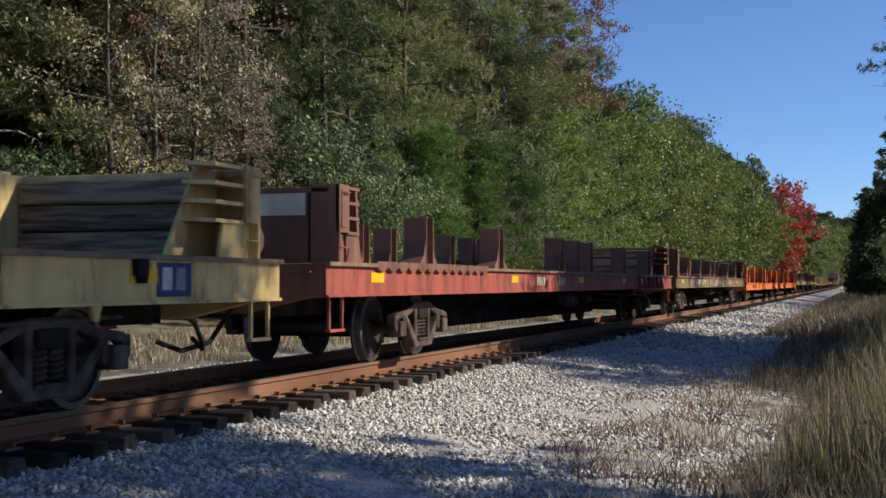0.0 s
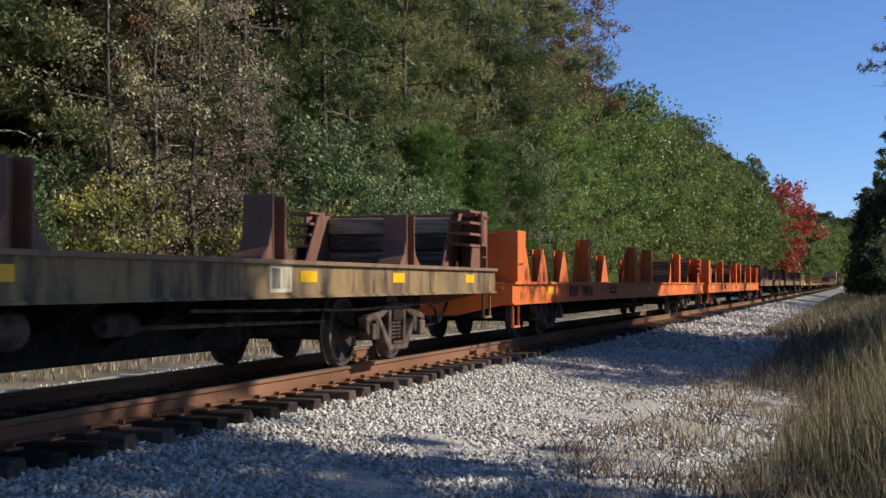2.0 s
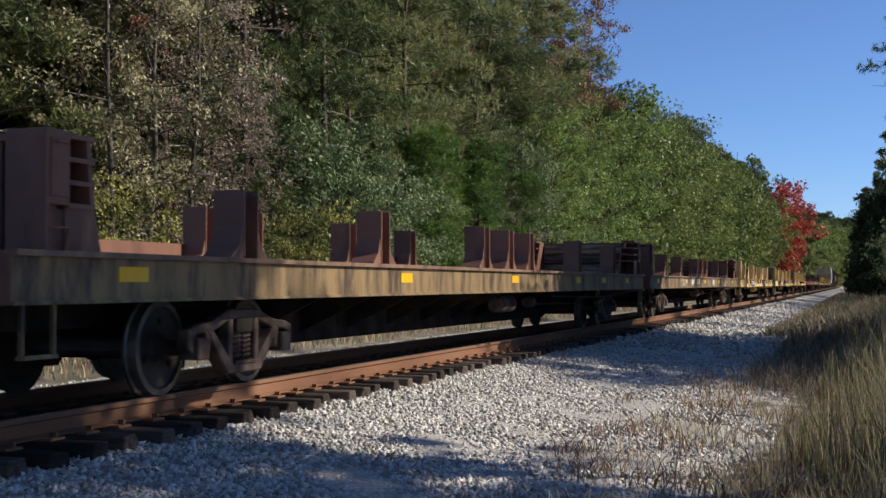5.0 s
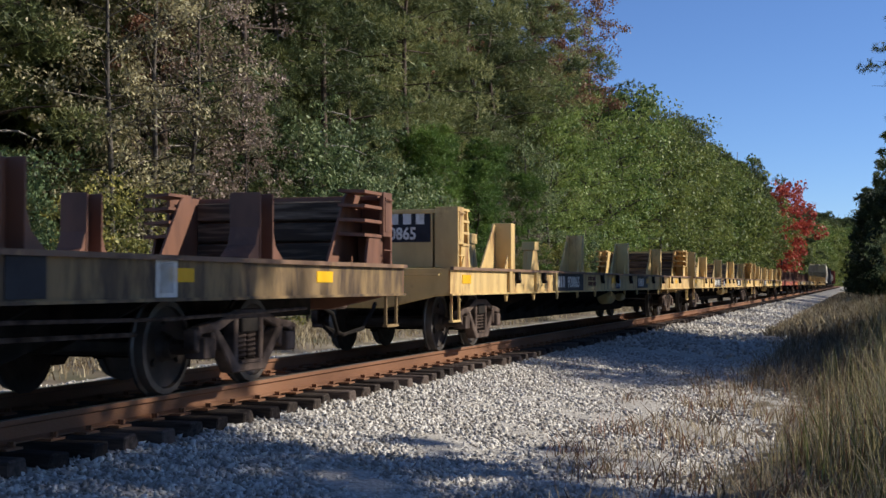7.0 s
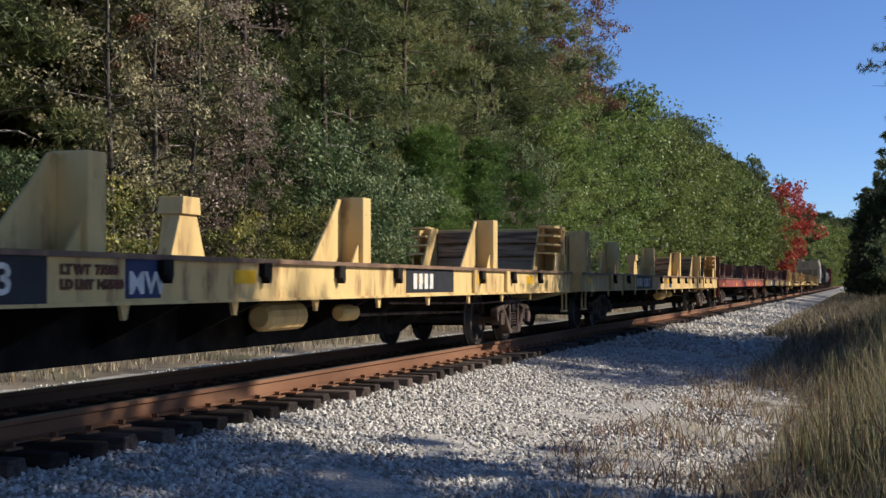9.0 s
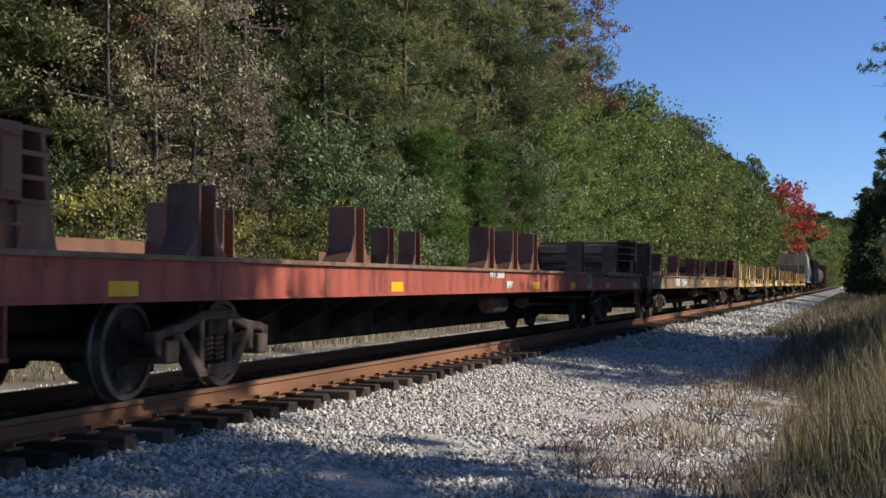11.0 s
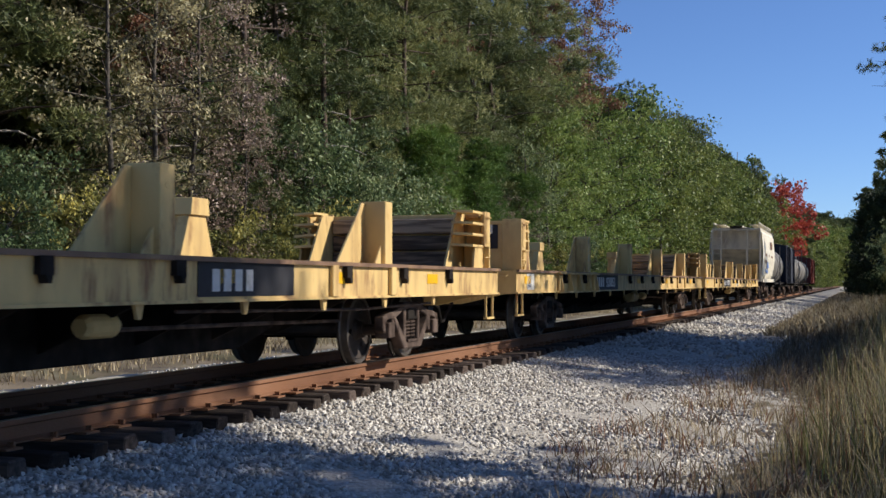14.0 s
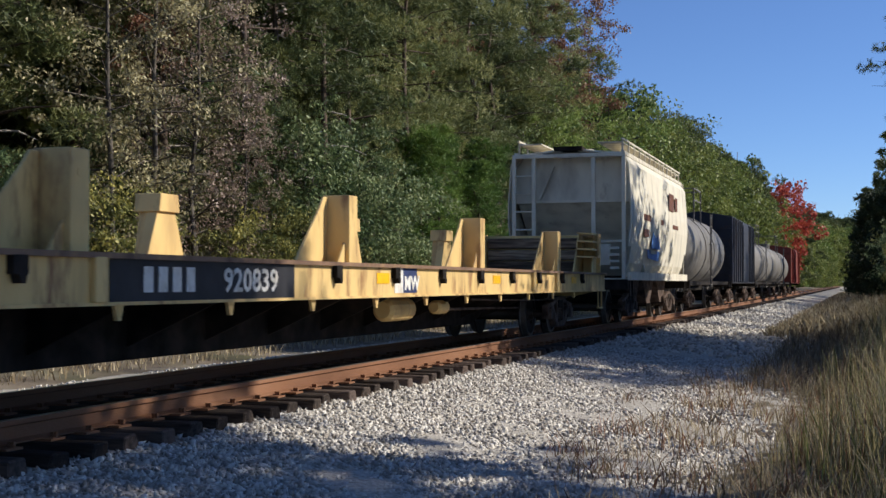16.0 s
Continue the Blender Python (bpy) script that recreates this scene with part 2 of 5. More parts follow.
def ground_sheet():
    xs = np.concatenate([[-2500, -800, -250, -90, -45], np.arange(-25, 25.1, 0.5), [45, 90, 250, 800, 2500]])
    ys = np.concatenate([[-1500, -300, -80], np.arange(-20, 60, 0.8), np.arange(60, 200, 5), [220, 260, 320, 420, 600, 1000, 2500]])
    verts, faces = [], []
    for y in ys:
        for x in xs:
            bumpy = 0.06 * noise.noise((x * 0.7, y * 0.7, 0)) + 0.03 * noise.noise((x * 2.1, y * 2.1, 5)) if abs(x) < 26 and y < 200 else 0
            verts.append((x, y, bank(x) + bumpy))
    w = len(xs)
    for j in range(len(ys) - 1):
        for i in range(w - 1):
            faces.append((j * w + i, j * w + i + 1, (j + 1) * w + i + 1, (j + 1) * w + i))
    ob = new("ground", raw_mesh("ground", np.array(verts), np.array(faces), M["soil"]))
    return tagged(ob, "sandy lineside soil with dry litter and sparse weeds", "ground", kind="structure")


BED = [(-5.6, -0.62), (-5.2, -0.58), (-3.9, -0.55), (-1.75, -0.32), (-1.3, -0.28), (1.1, -0.28), (1.4, -0.32), (1.8, -0.36), (3.6, -0.56), (4.6, -0.60), (5.6, -0.61), (6.3, -0.66)]


def bed(x):
    return float(np.interp(x, [p[0] for p in BED], [p[1] for p in BED]))


def ballast_bed():
    xs = np.arange(-6.0, 6.7, 0.2)
    ys = np.concatenate([np.arange(-15, 60, 0.3), np.arange(60, 200, 2.5), np.arange(200, 620, 20)])
    verts = [(x, y, max(bed(x), -0.9) + (0.018 * noise.noise((x * 4, y * 4, 1)) + 0.05 * noise.noise((x * 1.1, y * 0.9, 3)) * min(1, max(0, abs(x) - 2))) + (-0.25 if x > 6.4 or x < -5.7 or (y > 70 and x > 4.1) else 0)) for y in ys for x in xs]
    w = len(xs)
    faces = [(j * w + i, j * w + i + 1, (j + 1) * w + i + 1, (j + 1) * w + i) for j in range(len(ys) - 1) for i in range(w - 1)]
    ob = new("ballast", raw_mesh("ballast", np.array(verts), np.array(faces), M["ballast"]))
    return tagged(ob, "pale grey crushed-stone ballast shoulder under the rails", "ballast", kind="structure")


def stone_cloud(seed, n, xr, yr, size, keep=None):
    """Angular broken stones as one mesh of small six-cornered lumps."""
    g = np.random.default_rng(seed)
    x, y = g.uniform(*xr, n), g.uniform(*yr, n)
    if keep is not None:
        k = keep(x, y, g)
        x, y = x[k], y[k]
    n = len(x)
    z = np.interp(x, [p[0] for p in BED], [p[1] for p in BED])
    s = g.uniform(size[0], size[1], n)
    base = np.array([(-1, 0, 0), (1, 0, 0), (0, -1, 0), (0, 1, 0), (0, 0, -1), (0, 0, 1)], float) * 0.62
    v = base[None] * s[:, None, None] * g.uniform(0.6, 1.15, (n, 1, 3)) + g.uniform(-0.28, 0.28, (n, 6, 3)) * s[:, None, None]
    q = g.normal(size=(n, 4))
    q /= np.linalg.norm(q, axis=1)[:, None]
    a, b, c, d = q.T
    R = np.stack([1 - 2 * (c * c + d * d), 2 * (b * c - a * d), 2 * (b * d + a * c), 2 * (b * c + a * d), 1 - 2 * (b * b + d * d), 2 * (c * d - a * b),
                  2 * (b * d - a * c), 2 * (c * d + a * b), 1 - 2 * (b * b + c * c)], 1).reshape(n, 3, 3)
    v = np.einsum("nij,nkj->nki", R, v) + np.stack([x, y, z + s * g.uniform(-0.22, 0.16, n)], 1)[:, None]
    f = np.array([(0, 2, 5), (2, 1, 5), (1, 3, 5), (3, 0, 5), (2, 0, 4), (1, 2, 4), (3, 1, 4), (0, 3, 4)])
    f = (f[None] + 6 * np.arange(n)[:, None, None]).reshape(-1, 3)
    return v.reshape(-1, 3), f


def ballast_stones(bed_ob):
    def thin(x, y, g):
        bare = np.sin(x * 3.1 + np.sin(y * 1.3)) + np.sin(y * 1.9 + x) > 0.3
        near_edge = (x > 3.9) & (g.random(len(x)) < (x - 3.7) / 2.6 + 0.35 * bare)
        return ~near_edge
    v1, f1 = stone_cloud(11, 62000, (1.2, 6.3), (6.0, 27), (0.026, 0.06), thin)
    v2, f2 = stone_cloud(12, 15000, (1.2, 5.6), (28, 100), (0.05, 0.12), thin)
    v3, f3 = stone_cloud(13, 9000, (-5.4, 1.2), (8, 45), (0.04, 0.07))
    v = np.concatenate([v1, v2, v3])
    f = np.concatenate([f1, f2 + len(v1), f3 + len(v1) + len(v2)])
    ob = new("ballast_stones", raw_mesh("ballast_stones", v, f, M["stone"]))
    tagged(ob, "loose angular grey granite stones on the shoulder", "ballast", kind="stuff")


RAIL = [(-0.0375, 0.0), (0.0375, 0.0), (0.0375, -0.036), (0.012, -0.05), (0.009, -0.14), (0.07, -0.158), (0.07, -0.17), (-0.07, -0.17), (-0.07, -0.158), (-0.009, -0.14), (-0.012, -0.05), (-0.0375, -0.036)]


def track():
    root = tagged(new("railway_track"), "single railway track of rusty rails on dark wooden ties", "track", kind="structure")
    for cx in (-0.755, 0.755):
        bm = bmesh.new()
        prism(bm, [(cx + x, z - 0.003) for x, z in RAIL], "y", -20, 640)
        r = part("rail", bm, M["rail"], root, "rust-brown steel rail with worn running head")
        bm = bmesh.new()
        box(bm, cx - 0.03, cx + 0.03, -20, 640, -0.004, 0.0)
        part("running_surface", bm, M["railtop"], r, "dull polished strip on the rail head")
    rng = random.Random(4)
    kinds = []
    for k in range(4):
        bm = bmesh.new()
        box(bm, -1.3, 1.3, -0.115, 0.115, -0.35, -0.185)
        for v in bm.verts:
            v.co += Vector((rng.uniform(-0.03, 0.03), rng.uniform(-0.012, 0.012), rng.uniform(-0.012, 0.008)))
        kinds.append(mesh_of("tie", bm, M["tie"], 0.012))
    bm = bmesh.new()
    for cx in (-0.755, 0.755):
        box(bm, cx - 0.18, cx + 0.18, -0.095, 0.095, -0.186, -0.168)
        for sx in (-0.125, -0.095, 0.095, 0.125):
            box(bm, cx + sx - 0.012, cx + sx + 0.012, -0.06 if sx < 0 else 0.04, -0.035 if sx < 0 else 0.065, -0.17, -0.13)
    plates = mesh_of("tie_plate", bm, M["rail"])
    y = -4.0
    rest = bmesh.new()
    for k in range(900):
        dy, sx = rng.uniform(-0.03, 0.03), rng.uniform(-0.06, 0.06)
        if k < 290:
            t = shared("tie", kinds[k % 4], root, pose(sx, y + dy, rng.uniform(-0.012, 0.004), 0, 0, rng.uniform(-1.2, 1.2)))
            if k < 130:
                shared("tie_plate", plates, t, pose(-sx, 0, 0))
        else:
            box(rest, -1.3 + sx, 1.3 + sx, y - 0.11, y + 0.11, -0.35, -0.185)
        y += 0.5
    tagged(part("far_ties", rest, M["tie"], root), kind="stuff")


ground_sheet()
BALLAST = ballast_bed()
ballast_stones(BALLAST)
track()

# ---- the train ----
MOVING = []      # (thing, y of its leading end at t = 0)
WHEELSETS = []
_truck = {}


def wheel_mesh():
    bm = bmesh.new()
    R = 0.43
    for s in (-1, 1):
        prof = [(0.675, 0.10), (0.685, R - 0.10), (0.672, R - 0.06), (0.672, R + 0.022), (0.70, R + 0.024), (0.715, R), (0.80, R - 0.006), (0.805, R - 0.06), (0.775, R - 0.07), (0.755, 0.14), (0.80, 0.11), (0.86, 0.10)]
        lathe_x(bm, [(s * x, r) for x, r in prof], 22)
    lathe_x(bm, [(-0.68, 0.085), (0.68, 0.085)], 12)
    lathe_x(bm, [(-1.14, 0.07), (-0.85, 0.07)], 12)
    lathe_x(bm, [(0.85, 0.07), (1.14, 0.07)], 12)
    # small lightening marks, so that the turning shows
    for s in (-1, 1):
        for k in range(3):
            a = k * math.tau / 3
            box(bm, s * 0.775 - 0.02, s * 0.775 + 0.02, 0.24 * math.cos(a) - 0.025, 0.24 * math.cos(a) + 0.025, 0.24 * math.sin(a) - 0.025, 0.24 * math.sin(a) + 0.025)
    me = mesh_of("wheelset", bm, M["wheel"], smooth=False)
    me.materials.append(M["tread"])
    # rim and tread get paler steel; the lit rim edge is put into it
    for p in me.polygons:
        r = math.hypot(p.center.y, p.center.z)
        if 0.69 < abs(p.center.x) < 0.81 and r > R - 0.05:
            p.material_index = 1
    return me


def truck_meshes():
    if _truck:
        return _truck
    _truck["wheelset"] = wheel_mesh()
    bm = bmesh.new()
    # cast side frame: arched top, sloping tension member, columns and pedestal jaws
    T = 0.06
    prism(bm, [(-1.06, 0.50), (-0.98, 0.62), (-0.62, 0.66), (-0.30, 0.76), (0.30, 0.76), (0.62, 0.66), (0.98, 0.62), (1.06, 0.50), (0.98, 0.50), (0.92, 0.55), (0.60, 0.57), (0.28, 0.67), (-0.28, 0.67), (-0.60, 0.57), (-0.92, 0.55), (-0.98, 0.50)], "x", -T, T)
    prism(bm, [(-0.74, 0.58), (-0.62, 0.58), (-0.24, 0.26), (0.24, 0.26), (0.62, 0.58), (0.74, 0.58), (0.34, 0.17), (-0.34, 0.17)], "x", -T * 1.2, T * 1.2)
    for s in (-1, 1):
        prism(bm, [(s * 0.22, 0.25), (s * 0.31, 0.25), (s * 0.31, 0.70), (s * 0.22, 0.70)], "x", -T, T)
        prism(bm, [(s * 0.66, 0.40), (s * 0.74, 0.36), (s * 0.76, 0.60), (s * 0.66, 0.60)], "x", -T, T)
        prism(bm, [(s * 0.98, 0.38), (s * 1.07, 0.42), (s * 1.07, 0.60), (s * 0.98, 0.60)], "x", -T, T)
        prism(bm, [(s * 0.76, 0.33), (s * 0.97, 0.33), (s * 0.97, 0.52), (s * 0.76, 0.52)], "x", -T * 1.5, T * 1.7)
    _truck["side_frame"] = mesh_of("side_frame", bm, M["truck"], 0.012)
    bm = bmesh.new()
    for oy in (-0.10, 0.10):
        pts = [(0.055 * math.cos(a), oy + 0.075 * math.sin(a), 0.28 + 0.27 * k / 36) for k in range(37) for a in (k * math.tau / 6,)]
        tube(bm, pts, 0.018, 4)
    box(bm, -0.09, 0.09, -0.22, 0.22, 0.255, 0.285)
    _truck["spring"] = mesh_of("spring", bm, M["truck"])
    bm = bmesh.new()
    prism(bm, [(-1.2, 0.54), (-1.2, 0.68), (-0.5, 0.74), (0.5, 0.74), (1.2, 0.68), (1.2, 0.54), (0.4, 0.42), (-0.4, 0.42)], "y", -0.17, 0.17)
    for s in (-1, 1):
        box(bm, -1.0, 1.0, s * 0.42 - 0.05, s * 0.42 + 0.05, 0.30, 0.38)
        for w in (-1, 1):
            prism(bm, [(s * 0.42, 0.22), (s * 0.42, 0.52), (s * 0.47, 0.50), (s * 0.49, 0.24)], "x", w * 0.68, w * 0.80)
    _truck["bolster"] = mesh_of("bolster", bm, M["black"], 0.012)
    return _truck


def add_truck(car, y):
    t = truck_meshes()
    b = shared("truck", t["bolster"], car, pose(0, y, 0))
    for s in (-1, 1):
        shared("side_frame", t["side_frame"], b, pose(s * 1.13, 0, 0))
        shared("spring", t["spring"], b, pose(s * 1.13, 0, 0))
        w = shared("wheelset", t["wheelset"], b, pose(0, s * 0.865, 0.43))
        WHEELSETS.append((w, s * 0.865))


def stake_plate(bm, x, y, z, h, w=0.62):
    """Near-side stake: a boxed upright with a broad sloping brace plate towards the leading end."""
    box(bm, x - 0.16, x + 0.16, y - 0.24, y, z, z + h)
    prism(bm, [(y - 0.241, z), (y - 0.241, z + h - 0.02), (y - 0.34, z + h - 0.02), (y - 0.46, z + h - 0.16), (y - 0.5 - w, z)], "x", x - 0.13, x - 0.10)
    prism(bm, [(y - 0.241, z), (y - 0.241, z + 0.26), (y - 0.46, z)], "x", x + 0.08, x + 0.11)
    prism(bm, [(y + 0.001, z), (y + 0.001, z + 0.3), (y + 0.22, z)], "x", x - 0.02, x + 0.02)
    tube(bm, [(x + 0.159, y - 0.13, z + h * 0.78), (x + 0.164, y - 0.13, z + h * 0.78)], 0.035, 10)


def stake_foot(bm, x, y, z, h):
    """Short tapered stub under an overhanging sloped cap, with a flared foot plate."""
    prism(bm, [(y - 0.46, z), (y - 0.20, z + h - 0.2), (y + 0.20, z + h - 0.2), (y + 0.46, z)], "x", x - 0.02, x + 0.12)
    prism(bm, [(y - 0.30, z), (y - 0.16, z + h - 0.2), (y + 0.16, z + h - 0.2), (y + 0.30, z)], "x", x - 0.14, x - 0.021)
    prism(bm, [(y - 0.23, z + h - 0.199), (y - 0.2, z + h + 0.01), (y + 0.2, z + h + 0.01), (y + 0.23, z + h - 0.199)], "x", x - 0.17, x + 0.16)


def stake_column(bm, x, y, z, h, foot=True):
    """Rolled-steel column on a flared base."""
    box(bm, x - 0.16, x + 0.16, y - 0.15, y - 0.125, z, z + h)
    box(bm, x - 0.16, x + 0.16, y + 0.125, y + 0.15, z, z + h)
    box(bm, x - 0.012, x + 0.012, y - 0.125, y + 0.125, z, z + h)
    if foot:
        for s in (-1, 1):
            prism(bm, [(y + s * 0.15, z), (y + s * 0.40, z), (y + s * 0.37, z + 0.05), (y + s * 0.22, z + 0.16), (y + s * 0.15, z + 0.34)], "x", x - 0.15, x + 0.15)


def stake_wing(bm, x, y, z, h):
    """I-beam upright on the outside, with a wide A-shaped plate on its inner side."""
    o = 1 if x > 0 else -1
    prism(bm, [(y - 0.66, z), (y - 0.19, z + h * 0.84), (y - 0.12, z + h * 0.84), (y - 0.12, z + h), (y + 0.06, z + h), (y + 0.06, z + h * 0.84), (y + 0.16, z + h * 0.84), (y + 0.60, z)], "x", x - o * 0.03, x)
    box(bm, x - 0.002, x + o * 0.03, y - 0.16, y + 0.16, z, z + h)
    box(bm, x + o * 0.03, x + o * 0.22, y - 0.012, y + 0.012, z, z + h)
    box(bm, x + o * 0.22, x + o * 0.245, y - 0.16, y + 0.16, z, z + h)


def lettering(t, size, mat, parent, at, stretch=0.9):
    """Readable characters; a company mark becomes four plain blocks."""
    if t != "mark":
        return words(t, size, mat, parent, at, stretch=stretch)
    bm = bmesh.new()
    for k in range(4):
        box(bm, k * size * 0.80, k * size * 0.80 + size * 0.5, 0, size * 0.72, -0.002, 0.003)
    return part("lettering", bm, mat, parent, at=at)


KINDS = {"plate": stake_plate, "foot": stake_foot, "column": stake_column, "wing": stake_wing}


def bulkhead(car, y, inward, z, col, wood, ribs=True, h=0.82, plate=None, text=(), tcol=None, tsize=0.24):
    """End wall of the deck: y is its outer face, inward +1 or -1 the way to the middle of the car."""
    s = inward
    bm = bmesh.new()
    box(bm, -1.30, 1.30, min(y, y + s * 0.05), max(y, y + s * 0.05), z, z + h)
    box(bm, -1.30, 1.30, min(y - s * 0.03, y + s * 0.12), max(y - s * 0.03, y + s * 0.12), z + h - 0.06, z + h)
    wall = part("bulkhead", bm, col, car, bevel=0.008)
    for sx in (-1, 1):
        bm = bmesh.new()
        x0, x1 = sorted((sx * 1.10, sx * 1.43))
        box(bm, x0, x1, min(y - s * 0.03, y + s * 0.02), max(y - s * 0.03, y + s * 0.02), z, z + h + 0.03)
        prism(bm, [(y - s * 0.03, z + (0.40 * h if ribs else 0.36 * h)), (y - s * 0.03, z + h + 0.03), (y + s * (0.26 if ribs else 0.5), z + h + 0.03), (y + s * (0.26 if ribs else 0.5), z + 0.40 * h)], "x", sx * 1.38, sx * 1.43)
        box(bm, min(sx * 1.1, sx * 1.34), max(sx * 1.1, sx * 1.34), min(y, y + s * 0.24), max(y, y + s * 0.24), z, z + 0.42 * h)
        post = part("corner_post", bm, col, wall, bevel=0.006)
        if ribs:
            bm = bmesh.new()
            prism(bm, [(y + s * 0.02, z + 0.47 * h), (y + s * 0.22, z + 0.47 * h), (y + s * 0.22, z + h - 0.03), (y + s * 0.02, z + h - 0.03)], "x", sx * 1.43, sx * 1.44)
            part("box_panel", bm, col, wall)
            bm = bmesh.new()
            tube(bm, [(sx * 1.45, y + s * 0.04, z + h - 0.06), (sx * 1.47, y + s * 0.06, z + h - 0.06), (sx * 1.47, y + s * 0.18, z + h - 0.06), (sx * 1.45, y + s * 0.2, z + h - 0.06)], 0.01, 5)
            part("panel_handle", bm, col, wall)
            bm = bmesh.new()
            tube(bm, [(sx * 1.40, y + s * 0.0, z + 0.02), (sx * 1.43, y + s * 0.0, z + 0.17), (sx * 1.43, y + s * 0.24, z + 0.17), (sx * 1.40, y + s * 0.24, z + 0.02)], 0.011, 5)
            part("grab_iron", bm, col, wall)
            bm = bmesh.new()
            prism(bm, [(y + s * 0.26, z), (y + s * 0.26, z + 0.42 * h), (y + s * 0.62, z + 0.42 * h), (y + s * 0.72, z)], "x", sx * 1.36, sx * 1.39)
            if s > 0:
                prism(bm, [(y + s * 0.56, z + 0.42 * h), (y + s * 0.62, z + 0.42 * h), (y + s * 0.55, z + h), (y + s * 0.50, z + h)], "x", sx * 1.09, sx * 1.40)
            part("side_skirt", bm, col, wall)
        bm = bmesh.new()
        gx = 1.08 if ribs else 1.375
        prism(bm, [(y, z), (y, z + h), (y + s * 0.52, z + h), (y + s * 0.60, z + h - 0.06), (y + s * 1.12, z)], "x", sx * (gx - 0.03), sx * gx)
        part("gusset", bm, col, wall)
        for k in range(4 if ribs else 3):
            bm = bmesh.new()
            zz = z + h * (0.40 + 0.2 * k)
            prism(bm, [(sx * 1.08, zz), (sx * 1.41, zz - 0.015), (sx * 1.41, zz + 0.02), (sx * 1.08, zz + 0.035)], "y", y + s * 0.27, y + s * ((0.60 if s > 0 else 0.82) if ribs else 0.48))
            part("rib", bm, col, wall)
    if wood:
        rng = random.Random(int(z * 1000 + y * 10))
        for k in range(3):
            bm = bmesh.new()
            z0 = z + 0.02 + k * (h - 0.05) / 3
            ya, yb = sorted((y + s * 0.055, y + s * (0.17 + rng.uniform(0, 0.05))))
            box(bm, -1.04, 1.04, ya, yb, z0, z0 + (h - 0.05) / 3 - rng.uniform(0.012, 0.03))
            for v in bm.verts:
                v.co.z += rng.uniform(-0.012, 0.012)
            part("timber", bm, M["timber"], wall, bevel=0.018)
    if plate:
        bm = bmesh.new()
        ya, yb = sorted((y - s * 0.006, y - s * 0.002))
        px0, px1, pz0, pz1, pm = plate
        box(bm, px0, px1, ya, yb, z + pz0, z + pz1)
        part("number_panel", bm, M[pm], wall)
    for k, (t, tx, tz) in enumerate(text):
        lettering(t, tsize, M[tcol], wall, pose(tx, y - s * 0.009, z + tz, 90, 0, 0), stretch=0.85)
    return wall


